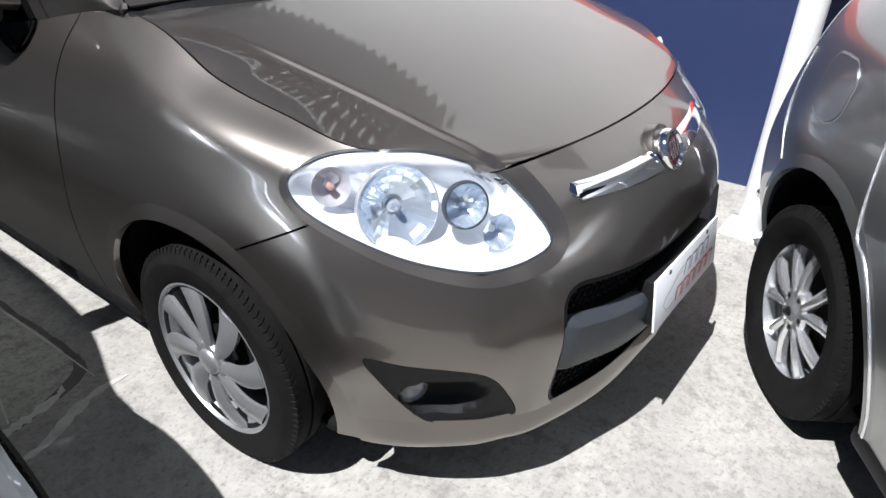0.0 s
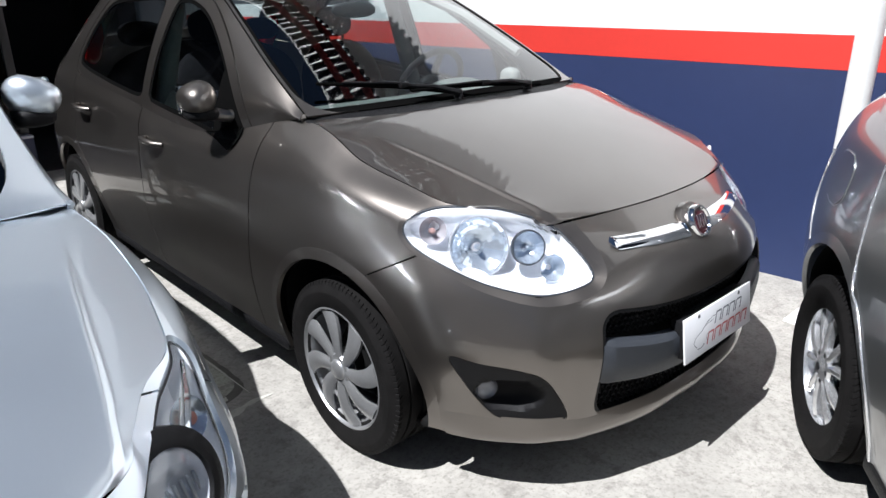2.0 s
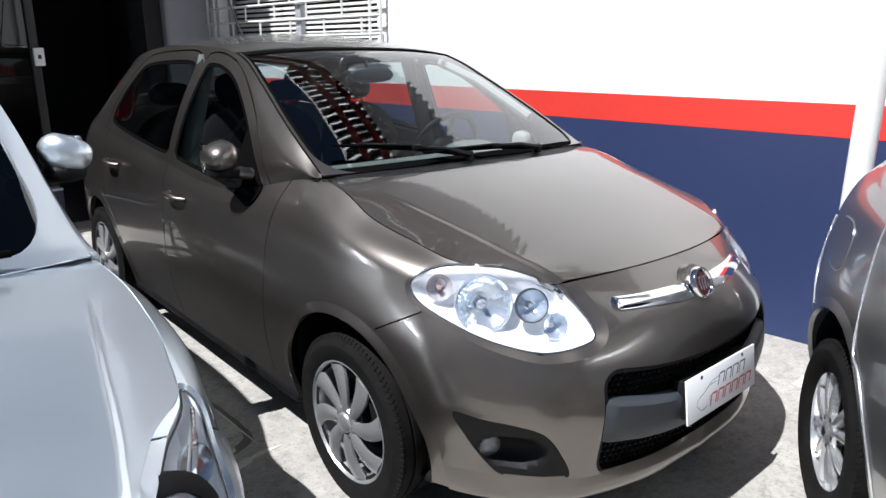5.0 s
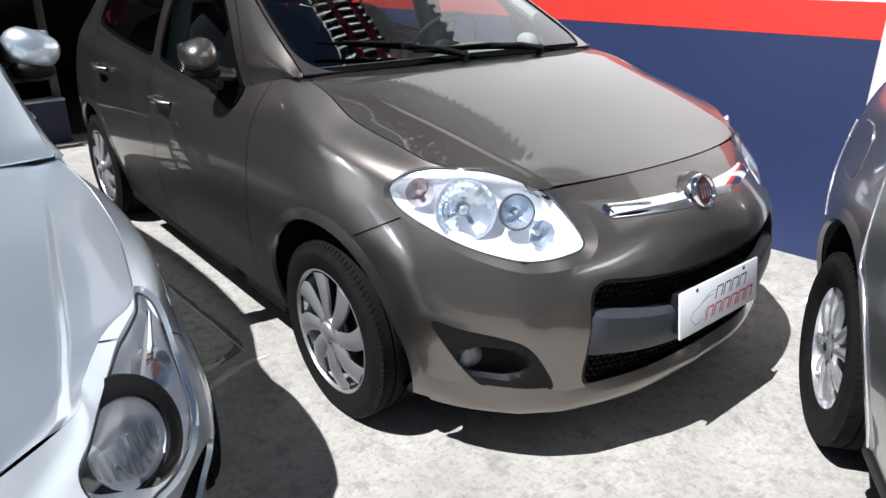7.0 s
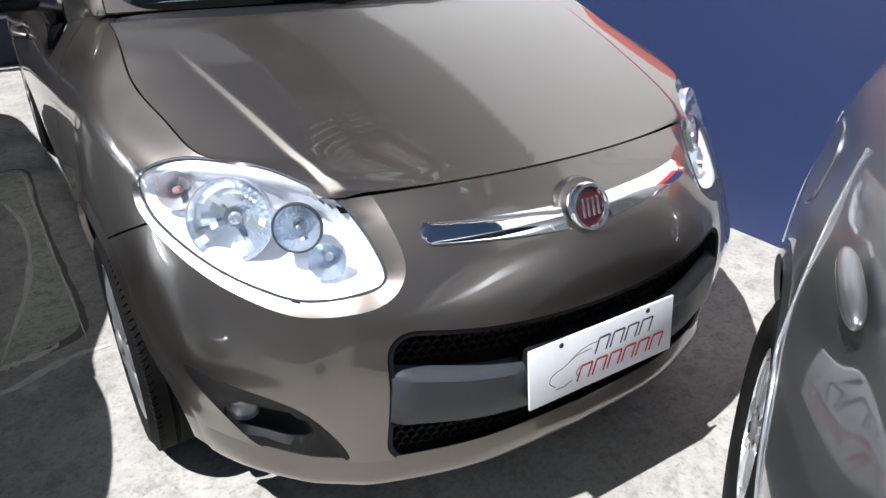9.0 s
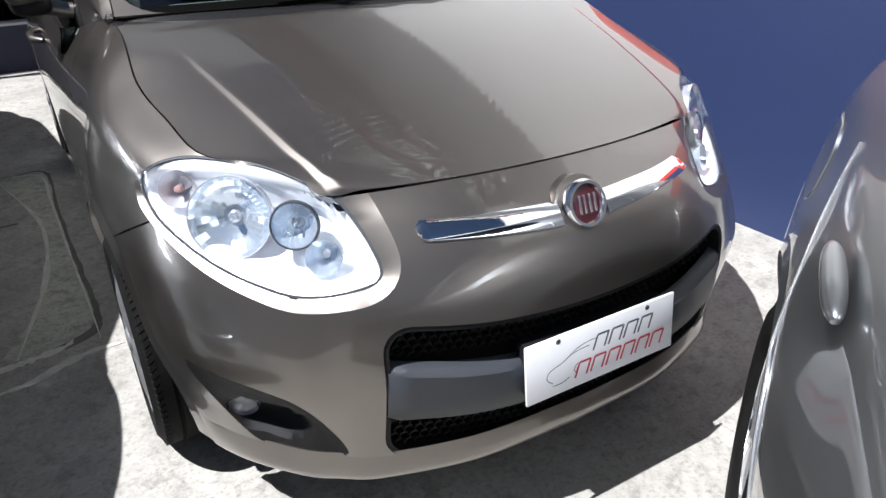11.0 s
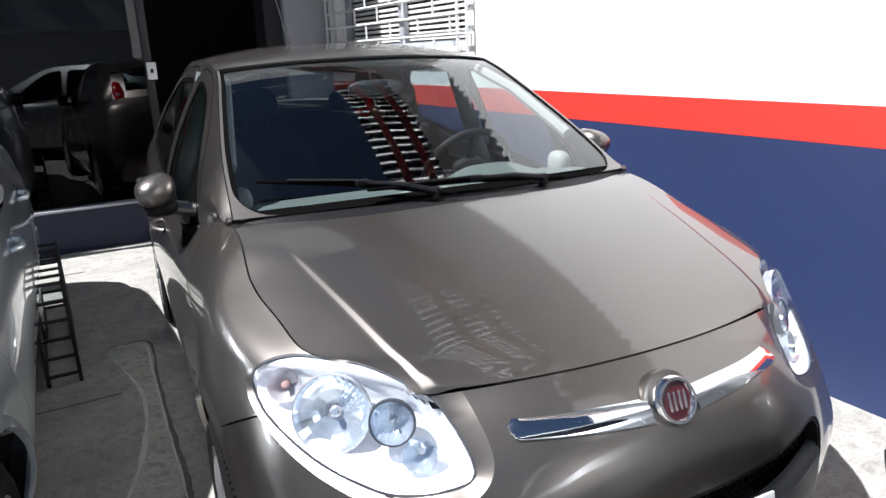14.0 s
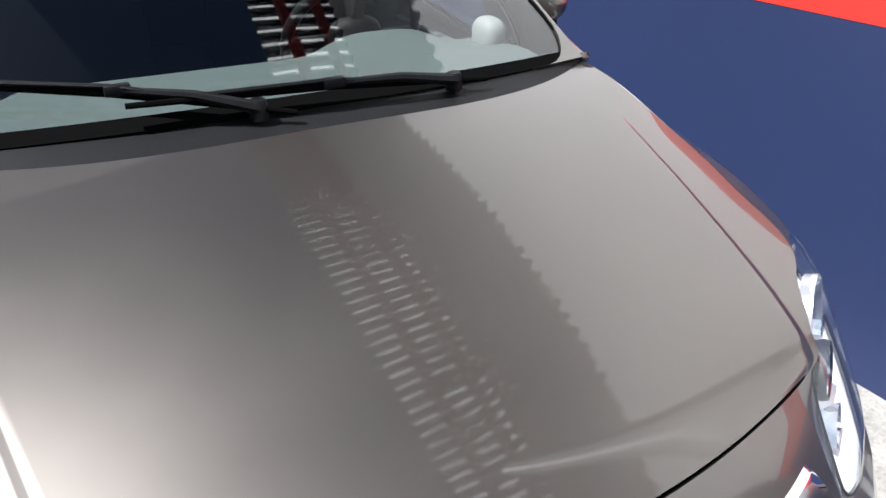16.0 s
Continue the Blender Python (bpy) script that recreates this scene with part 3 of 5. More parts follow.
    bonnet = forms["hood"][0].reshape(60, 161, 3).copy()
    w = np.clip((.97 - np.abs(bonnet[0, :, 0]) / np.abs(bonnet[0, :, 0]).max()) / .12, 0, 1)[:, None]
    step = bonnet[2] - bonnet[1]
    bonnet[0] += (bonnet[1] + .35 * step - bonnet[0]) * w
    bonnet[1] += .8 * step * w
    panel("hood", shrink(grid(bonnet), .003, .005, 60, 161), paint, car, .014)
    panel("hood_seal", forms["lip"], M["seal"], car, .003)
    # glass and roof
    panel("roof", forms["roof"], paint, car, .02)
    ws = panel("windscreen", forms["screen"], M[tint], car, 0, heart=(0, 2.2, .5))
    ws.visible_shadow = tint != "glass"
    W = forms["screen"][0].reshape(60, 161, 3)
    edge = []
    for a, b, c, e in ((0, 60, 0, 4), (0, 60, 158, 161), (0, 3, 0, 161), (57, 60, 0, 161)):
        edge.append(grid(W[a:b, c:e] + (0, -.002, .002)))
    panel("windscreen_seal", mesh_join(*edge), M["seal"], car, .004, heart=(0, 2.2, .5))
    gate = forms["gate"]
    G = gate[0].reshape(30, 161, 3)
    panel("tailgate", mesh_join(grid(G[:, :17]), grid(G[:, 144:]), grid(G[22:, 16:145]), grid(G[:3, 16:145])), paint, car, .015, heart=(0, 2.0, .9))
    tg = panel("rear_screen", grid(G[2:23, 16:145]), M["dark_glass"], car, 0, heart=(0, 2.0, .9), lift=-.004)
    tg.visible_shadow = tint != "glass"
    # floor and inner body keep light out
    floor = box(-.74, .74, .5, 3.6, .17, .20, .02)
    part("underbody", floor, M["under"], car)
    part("under_tray", box(-.36, .36, .165, .6, .192, .198, .003), M["under"], car)
    part("engine_bay", box(-.44, .44, .36, 1.0, .25, .66 - 1.4 * low, .05), M["under"], car)
    part("bulkhead", box(-.66, .66, 1.05, 1.10, .2, .93 - low, .02), M["under"], car)
    for y, style in ((axle, 1), (REAR_AXLE, 0)):
        for sign in (-1, 1):
            wheel(car, pose(sign * track, y, AXLE_Z, 0, sign * 90, 0), wheels, 17 + 31 * style)


def cowl_unit(car):
    s = np.linspace(-1, 1, 41)[None, :, None]
    t = np.linspace(0, 1, 7)[:, None, None]
    front = np.concatenate([.672 * s, .945 + .185 * np.abs(s) ** 3, .958 - .012 * s ** 2], -1)
    back = np.concatenate([.672 * s, 1.075 + .075 * np.abs(s) ** 3, .982 + .004 * (1 - s ** 2)], -1)
    panel("cowl", grid(front * (1 - t) + back * t), M["trim"], car, .02, heart=(0, 1.1, .5))


def shrink(mesh, gap, side, r, c):
    """Draws a patch's rim in by a gap."""
    P = mesh[0].reshape(r, c, 3).copy()
    for row, inner in ((0, 1), (r - 1, r - 2)):
        d = P[inner] - P[row]
        P[row] += d / np.maximum(np.linalg.norm(d, axis=1), 1e-9)[:, None] * np.minimum(gap, np.linalg.norm(d, axis=1) * .95)[:, None]
    for col, inner in ((0, 1), (c - 1, c - 2)):
        d = P[:, inner] - P[:, col]
        P[:, col] += d / np.maximum(np.linalg.norm(d, axis=1), 1e-9)[:, None] * np.minimum(side, np.linalg.norm(d, axis=1) * .7)[:, None]
    return grid(P)


def liner(car, sign, arch=0.0, low=0.0):
    """The dark wheel housings, kept inside the skin."""
    for y in (FRONT_AXLE, REAR_AXLE):
        P, r = [], ARCH_R + arch + .004
        A = np.linspace(-.2, math.pi + .2, 40)
        z = AXLE_Z + r * np.sin(A)
        edge = np.interp(z, [.19, .33, .46, .62], [.735, .775, .795, .795]) - .16 * low
        edge -= (.045 * np.clip(-np.cos(A), 0, 1) if y == FRONT_AXLE else .02 * np.clip(np.cos(A), 0, 1))
        for x in (edge, edge - .03, np.full(40, .50), np.full(40, .42)):
            P.append(np.stack([sign * x, y + r * np.cos(A), z], 1))
        panel("wheel_housing", grid(np.array(P)), M["under"], car, 0, heart=(0, y, AXLE_Z - 3))
        part("housing_wall", lathe([(0, 0), (ARCH_R, 0), (ARCH_R, -.02), (0, -.02)], pose(sign * .44, y, AXLE_Z, 0, sign * 90, 0), 40), M["under"], car)


def on_shell(forms, sign, a, z):
    """The place and normal of the nose's skin at the lamp's own axes (a, z)."""
    V, F = forms["shell"]
    q = lamp_axes(V)
    d = np.hypot(q[:, 0] - a, q[:, 1] - z) + 10 * ((V[:, 0] * sign < .3) | (V[:, 1] > .9))
    k = np.argsort(d)[:6]
    return V[k].mean(0)


def lamp_shell(car, forms, sign, lamp, label, inner, deep=.078):
    """Lens, inner housing and seal of a headlight."""
    ob = new("headlight")
    ob.parent = car
    ob["label"] = label
    V, F = forms["shell"]
    f = np.where((V[:, 1] < .85) & (V[:, 0] * sign > .3), away(lamp_axes(V), lamp), 1.0)
    lens = clip((V, F), -f - .0015)
    N = normals(lens)
    if N[0] @ np.array((sign * .5, -.7, .4)) < 0:
        N = -N
    L = lens[0]
    f2 = away(lamp_axes(L), lamp)
    sunk = .002 + .008 * np.clip((.785 - L[:, 2]) / .05, 0, 1)
    bulge = (.004 + sunk) * (1 - (1 - np.clip(-f2 / .05, 0, 1)) ** 2) - sunk + .001
    g = panel("lens", (L + N * bulge[:, None], lens[1]), M["lens"], ob, 0)
    g.visible_shadow = False
    # bright inner housing: rises to the lens at its rim, deep in the middle
    inward = np.array((-sign * .35, .9, -.1))
    bowl = clip((V, F), -f + .003)
    B = normals(bowl)
    if B[0] @ np.array((sign * .5, -.7, .4)) < 0:
        B = -B
    f3, sunk = away(lamp_axes(bowl[0]), lamp), .002 + .008 * np.clip((.785 - bowl[0][:, 2]) / .05, 0, 1)
    depth = np.clip(-f3 / .035, 0, 1) * np.clip((.84 - bowl[0][:, 2]) / .1, .3, 1)
    panel("housing", (bowl[0] + inward * (deep * depth ** 1.2)[:, None] - B * (sunk + .0035)[:, None], bowl[1]), inner, ob, 0)
    ring = clip((V, F), -f + .0015)
    ring = clip(ring, away(lamp_axes(ring[0]), lamp) + .0025)
    R = normals(ring)
    if R[0] @ np.array((sign * .5, -.7, .4)) < 0:
        R = -R
    low = .0012 + .008 * np.clip((.785 - ring[0][:, 2]) / .05, 0, 1)
    panel("seal", (ring[0] - R * low[:, None], ring[1]), M["band"], ob, .004)
    return ob


def lamp_unit(car, forms, sign):
    ob = lamp_shell(car, forms, sign, LAMP, "large almond-shaped clear headlight with chrome reflectors", M["lampbody"])
    face = Vector((sign * .46, -.82, .28)).normalized()
    turn = face.to_track_quat("Z", "Y").to_matrix().to_4x4()
    for name, a, z, r, deep in (("main_reflector", .275, .732, .078, .033), ("beam_reflector", .150, .724, .043, .024)):
        p = Vector(on_shell(forms, sign, a, z)) - face * deep
        m = Matrix.Translation(p) @ turn
        part(name, lathe([(r * .12, -.030), (r * .28, -.029), (r * .44, -.025), (r * .60, -.019), (r * .76, -.011), (r * .90, -.002), (r, .008)], m, 26), M["mirror"], ob, smooth=False)
        part("reflector_ring", lathe([(r - .001, .006), (r, .010), (r + .002, .010), (r + (.0015 if r > .06 else .0045), .0), (r + .001, -.012)], m, 44), M["smoke"] if r > .06 else M["band"], ob)
        part("bulb_socket", lathe([(r * .17, -.034), (r * .17, -.026), (r * .10, -.023), (r * .10, -.034)], m, 24), M["smoke"], ob)
        part("bulb", lathe([(0, .000), (r * .06, -.002), (r * .09, -.008), (r * .09, -.034)], m, 20), M["mirror"], ob, "slim halogen bulb")
    p = Vector(on_shell(forms, sign, .088, .676)) - face * .024
    m = Matrix.Translation(p) @ turn
    part("position_reflector", lathe([(.008, -.03), (.022, -.018), (.034, .0), (.036, .004)], m, 9), M["mirror"], ob)
    p = Vector(on_shell(forms, sign, .395, .765)) - face * .032
    m = Matrix.Translation(p) @ turn
    part("indicator_reflector", lathe([(.006, -.03), (.022, -.018), (.034, .0), (.037, .004)], m, 28), M["smoke"], ob)
    part("indicator_bulb", lathe([(0, .006), (.007, .003), (.008, -.02)], m, 14), M["pale_bulb"], ob)
    for k in range(4):
        p = [Vector(on_shell(forms, sign, .10 + k * .016 + .03 * t, .752 + .006 * k + .02 * t)) - face * .026 for t in (0, .5, 1)]
        part("flute", tube(p, .002, 6), M["satin"], ob)


def fog_unit(car, forms, sign):
    ob = new("fog_light")
    ob.parent = car
    ob["label"] = "small round fog light in a black plastic recess"
    V, F = forms["shell"]
    f = np.where((V[:, 1] < .62) & (V[:, 0] * sign > .4), away(lamp_axes(V), FOG), 1.0)
    piece = clip((V, F), -f - .002)
    P = piece[0]
    q = lamp_axes(P)
    hole = np.clip(1 - np.hypot((q[:, 0] - .19) / .095, (q[:, 1] - .345) / .052) ** 4, 0, 1)
    edge = np.clip(-away(q, FOG) / .02, 0, 1)
    panel("bezel", (P + np.array((-sign * .35, .93, 0)) * (.006 * edge + .055 * hole)[:, None], piece[1]), M["trim"], ob, .012)
    face = Vector((sign * .45, -.88, .0)).normalized()
    m = Matrix.Translation(Vector(on_shell(forms, sign, .245, .352)) - face * .028) @ face.to_track_quat("Z", "Y").to_matrix().to_4x4()
    part("bowl", lathe([(0, -.018), (.018, -.012), (.029, .0), (.031, .003)], m, 28), M["dark_bowl"], ob)
    lens = part("lens", lathe([(0, .010), (.015, .008), (.027, .003), (.030, .0)], m, 28), M["lens"], ob)
    lens.visible_shadow = False


def nose_y(forms, x, z):
    V = forms["shell"][0]
    V = V[V[:, 1] < .7]
    d = np.hypot(V[:, 0] - x, V[:, 2] - z)
    k = np.argsort(d)[:4]
    return float(V[k, 1].mean())


def grille_unit(car, forms):
    ob = new("front_grille")
    ob.parent = car
    ob["label"] = "black lower grille with honeycomb mesh and grey band"
    V, F = forms["shell"]
    f = guarded(away(V[:, [0, 2]], GRILLE), V, .6)
    piece = clip((V, F), -f - .002)
    P = piece[0]
    edge = np.clip(-away(P[:, [0, 2]], GRILLE) / .012, 0, 1)
    panel("backing", (P + np.array((0, 1, 0)) * (.085 * edge)[:, None], piece[1]), M["under"], ob, .02)
    rim = clip((V, F), -f + .001)
    rim = clip(rim, away(rim[0][:, [0, 2]], GRILLE) + .010)
    panel("frame", rim, M["trim"], ob, .03, lift=-.003)
    # grey crash band that carries the plate
    xs = np.linspace(-.452, .452, 41)
    rows = []
    for dz, dy in ((.326, .030), (.330, .006), (.342, -.006), (.386, -.010), (.426, -.006), (.438, .006), (.442, .030)):
        rows.append([(x, nose_y(forms, x, .46) + dy + .012 * (abs(x) > .44), dz + .16 * x * x + (.018 if dz > .42 else 0) * (abs(x) / .45) ** 2) for x in xs])
    panel("crash_band", grid(np.array(rows)), M["band"], ob, .004, heart=(0, 1.9, .4), label="plain dark grey plastic band")
    # mesh of staggered cells
    V3, F3 = [], []
    def slat(x, z, w, h):
        y = nose_fit(x) + .040
        k = len(V3)
        bow = .15 * x * x
        t = .0026
        for (dx, dz) in ((-w, 0), (-w * .55, h), (w * .55, h), (w, 0)):
            for oy in (0, .012):
                for oz in (-t, t):
                    V3.append((x + dx, y + oy, z + dz + bow + oz))
        for a in range(3):
            p, q = k + 4 * a, k + 4 * a + 4
            F3.extend([(p, q, q + 1, p + 1), (p + 1, q + 1, q + 3, p + 3), (p + 3, q + 3, q + 2, p + 2), (p + 2, q + 2, q, p)])
    for z0, rows_n in ((.462, 6), (.232, 6)):
        for r in range(rows_n):
            for c in range(-22, 23):
                x = (c + (.5 if r % 2 else 0)) * .0205
                z = z0 + r * .0165
                if away(np.array([(x, z + .15 * x * x + .004)]), GRILLE)[0] < -.022:
                    slat(x, z, .0105, .0085)
    m = solid("honeycomb_mesh", V3, F3, M["trim"], ob, smooth=False)
    m["kind"] = "stuff"


def nose_fit(x):
    return .068 + .28 * abs(x) ** 1.9


def badge_unit(car):
    for sign in (-1, 1):
        rows = []
        for k in range(25):
            f = k / 24
            x = sign * (.058 + .285 * f)
            w = .0172 * (1 - .20 * f) * (1 if f < .96 else .35 + .65 * (1 - f) / .04)
            y = .128 + .55 * abs(x) ** 2 + .008
            z = .702 + .010 * f
            rows.append([(x, y + .036, z + w * 1.1), (x, y + .022, z + w), (x, y + .018, z + w * .85), (x, y - .004, z - w * .7), (x, y - .005, z - w * .95), (x, y + .020, z - w * 1.2)])
        o = panel("chrome_bar", grid(np.array(rows)), M["chrome"], car, .004, heart=(0, 1.9, .4), label="polished chrome nose bar")
    ob = new("badge")
    ob.parent = car
    ob["label"] = "round chrome-ringed deep red nose badge"
    face = Vector((0, -.90, .42)).normalized()
    m = Matrix.Translation((0, .150, .712)) @ face.to_track_quat("Z", "Y").to_matrix().to_4x4()
    part("badge_base", lathe([(0, .0), (.062, -.012), (.066, -.03), (.06, -.05)], m, 40), M["taupe"], ob)
    part("ring", lathe([(.037, .010), (.040, .016), (.046, .016), (.050, .010), (.051, .0), (.048, -.012)], m, 48), M["chrome"], ob, "chrome ring")
    part("shield", lathe([(0, .012), (.028, .0115), (.0375, .010), (.0375, -.004)], m, 40), M["badge_red"], ob)
    part("lower_cup", blob((0, .160, .655), (.040, .022, .022)), M["taupe"], ob)
    for x, w in ((-.019, .0032), (-.0065, .0028), (.0065, .0032), (.019, .0032)):
        part("bar", box(x - w, x + w, -.019, .019, .0105, .0145, .0008, 1), M["chrome"], ob).matrix_local = m


def plate_unit(car):
    ob = new("plate")
    ob.parent = car
    ob["label"] = "white dealer plate with dark and red print on it"
    lean = 8
    m = pose(0, .046, .428, 90 - lean, 0, 0)
    ob.matrix_local = m
    part("plate_bracket", box(-.188, .188, -.058, .058, -.048, -.005, .006), M["trim"], ob, "black plastic bracket")
    part("sheet", box(-.2, .2, -.066, .066, -.004, .002, .0018, 2), M["white"], ob)
    for x in (-.12, .12):
        part("screw", lathe([(0, .004), (.005, .0035), (.006, .002)], Matrix.Translation((x, .054, 0)), 12), M["band"], ob)
    # the maker's sign: plain bars and a swept outline
    for z0, z1, x0, n, inkm in ((.004, .036, -.030, 4, M["ink"]), (-.044, -.012, -.078, 6, M["red_ink"])):
        for k in range(n):
            x, w, lean = x0 + k * .0415, .030, .012
            c = [Vector((x, z0, .0028)), Vector((x + w, z0, .0028)), Vector((x + w + lean, z1, .0028)), Vector((x + lean, z1, .0028))]
            for i, j in ((0, 3), (3, 2), (1, 2)):
                part("print_bar", ribbon([c[i], c[j]], .0024), inkm, ob, smooth=False)
    for pts in ([(-.135, -.036), (-.150, -.022), (-.142, -.006), (-.105, .006), (-.078, .022), (-.045, .030), (-.018, .030)], [(-.10, .010), (-.072, .018), (-.040, .020)], [(-.135, -.042), (-.112, -.042), (-.092, -.036)], [(-.072, -.036), (-.080, -.022), (-.070, -.010)]):
        P = cr([(x, z) for x, z in pts], np.linspace(0, len(pts) - 1, 20))
        part("print_line", ribbon([Vector((x, z, .0028)) for x, z in P], .0009), M["ink"], ob, smooth=False)


def ribbon(points, half):
    bm = bmesh.new()
    rows = []
    for k, p in enumerate(points):
        d = (points[min(k + 1, len(points) - 1)] - points[max(k - 1, 0)]).normalized()
        s = Vector((-d.y, d.x, 0)) * half
        rows.append((bm.verts.new(p - s), bm.verts.new(p + s)))
    for A, B in zip(rows, rows[1:]):
        bm.faces.new((A[0], B[0], B[1], A[1]))
    bmesh.ops.recalc_face_normals(bm, faces=bm.faces)
    return bm


def wipers(car):
    for root, tip in (((.28, 1.045, .992), (-.30, 1.07, 1.018)), ((-.10, 1.04, .995), (-.585, 1.205, 1.055))):
        ob = new("wiper")
        ob.parent = car
        a, b = Vector(root), Vector(tip)
        up = Vector((0, -.45, .9)).normalized()
        mid = a.lerp(b, .42) + up * .028
        part("arm", tube([a + up * .012, a.lerp(b, .2) + up * .03, mid], [.012, .009, .006], 8), M["trim"], ob)
        part("pivot", lathe([(0, .025), (.012, .024), (.016, .015), (.016, -.01)], Matrix.Translation(a), 16), M["trim"], ob)
        p, q = a.lerp(b, -.12) + up * .008, b + up * .012
        part("blade", tube([p, p.lerp(q, .5) + up * .012, q], [.005, .008, .005], 8), M["seal"], ob)
        part("blade_spine", tube([p.lerp(q, .15) + up * .012, p.lerp(q, .5) + up * .026, p.lerp(q, .85) + up * .012], .004, 6), M["trim"], ob)
        part("blade_clip", box(-.02, .02, -.008, .008, -.008, .01, .003), M["trim"], ob).matrix_local = Matrix.Translation(mid)


def seat(car, x, y, width=.25):
    ob = new("seat")
    ob.parent, ob.matrix_local = car, Matrix.Translation((x, y, 0))
    part("cushion", blob((0, 0, .50), (width, .25, .10)), M["cloth"], ob)
    part("backrest", blob((0, .30, .80), (width, .08, .32), pose(0, 0, 0, -14)), M["cloth"], ob)
    part("headrest", blob((0, .385, 1.20), (.105, .04, .075), pose(0, 0, 0, -10)), M["cloth"], ob)
    for dx in (-.05, .05):
        part("headrest_post", tube([(dx, .37, 1.05), (dx, .385, 1.16)], .007, 8), M["trim"], ob)


def interior(car):
    # dashboard: a rolled top with a hood over the dials
    rows = []
    for x in np.linspace(-.62, .62, 41):
        hoodz = .045 * math.exp(-((x - .35) / .15) ** 4)
        rows.append([(x, 1.14 + .05 * abs(x) ** 2, .955), (x, 1.30, .955 + .01), (x, 1.45, .945 + hoodz * .6), (x, 1.53, .935 + hoodz), (x, 1.57, .91 + hoodz * .8), (x, 1.58, .80), (x, 1.54, .60)])
    panel("dashboard", grid(cr(np.array(rows).transpose(1, 0, 2), np.linspace(0, 6, 40))), M["dash"], car, .01, heart=(0, 1.2, .4), label="soft grey dashboard")
    ob = new("steering_wheel")
    ob.parent, ob.matrix_local = car, pose(.34, 1.69, .93, -62, 0, 0)
    ring = [(.185 * math.cos(a), .185 * math.sin(a), 0) for a in np.linspace(0, 2 * math.pi, 40, endpoint=False)]
    part("ring", tube(ring, .015, 10, True), M["trim"], ob)
    part("boss", blob((0, -.01, -.01), (.075, .06, .03)), M["trim"], ob)
    for a in (0, 180, 270):
        part("spoke", box(.05, .18, -.016, .016, -.012, .006, .005), M["trim"], ob).matrix_local = pose(0, 0, 0, 0, 0, a)
    part("column", tube([(.34, 1.50, .86), (.34, 1.68, .92)], .035, 12), M["trim"], car)
    seat(car, .34, 2.05)
    seat(car, -.34, 2.05)
    part("rear_bench", blob((0, 2.95, .50), (.60, .26, .11)), M["cloth"], car)
    part("rear_backrest", blob((0, 3.22, .80), (.60, .08, .30), pose(0, 0, 0, -12)), M["cloth"], car)
    for x in (-.36, .36):
        part("rear_headrest", blob((x, 3.25, 1.14), (.12, .04, .065)), M["cloth"], car)
    part("rear_view_mirror", blob((.005, 1.785, 1.272), (.112, .018, .033)), M["band"], car)
    part("mirror_stem", tube([(.0, 1.80, 1.285), (.0, 1.83, 1.325)], .008, 8), M["trim"], car)
    for sign in (-1, 1):
        part("door_card", box(sign * .715 - .02, sign * .715 + .02, 1.35, 3.05, .35, .86, .015), M["dash"], car)
        part("pillar_trim", tube([(sign * .625, 1.40, 1.08), (sign * .57, 1.70, 1.24), (sign * .53, 1.93, 1.32)], .022, 8), M["light_trim"], car)
        part("cowl_corner", blob((sign * .664, 1.128, .958), (.016, .04, .010)), M["trim"], car)
        part("speaker_grille", blob((sign * .60, 1.42, .97), (.035, .05, .045)), M["light_trim"], car)
        part("inner_pillar", tube([(sign * .70, 2.21, .84), (sign * .645, 2.225, 1.05), (sign * .555, 2.24, 1.35)], [.045, .04, .035], 10), M["dash"], car)
    part("headliner", box(-.50, .50, 2.0, 3.1, 1.345, 1.36, .005), M["dash"], car)


def chin(car):
    """The body-coloured lip along the foot of the front bumper."""
    u = np.linspace(0, 5.5, 70)
    low, mid = cr(BODY[0], u), cr(BODY[1], u)
    low, mid = (np.concatenate([P[:0:-1] * (-1, 1, 1), P]) for P in (low, mid))
    out = low - (0, 1.3, 0)
    out[:, 2] = 0
    out /= np.linalg.norm(out, axis=1)[:, None]
    fade = np.clip((5.5 - np.abs(np.linspace(-5.5, 5.5, len(low)))) / 1.2, .02, 1)[:, None] ** .6
    rows = [low * (1 - v) + mid * v + out * (o * fade) for v, o in ((.62, -.002), (.36, .008), (.22, .013), (.08, .011), (-.04, .002), (-.06, -.03))]
    panel("bumper_lip", grid(np.stack(rows)), M["taupe"], car, .004, heart=(0, 1.9, .4))


def screen_pillars(car, forms, paint, opening, inner):
    """Painted pillars and rounded lower corners round the windscreen."""
    side, rise = (g.ravel() for g in np.meshgrid(np.linspace(-1, 1, 161), np.linspace(0, 1, 60)))
    out = away(np.stack([side, rise], 1), opening)
    for sign in (-1, 1):
        panel("screen_pillar", clip((forms["screen"][0] + (0, -.004, .005), forms["screen"][1]), np.where(side * sign >= inner, out, -1)), paint, car, .006, heart=(0, 2.2, .5))


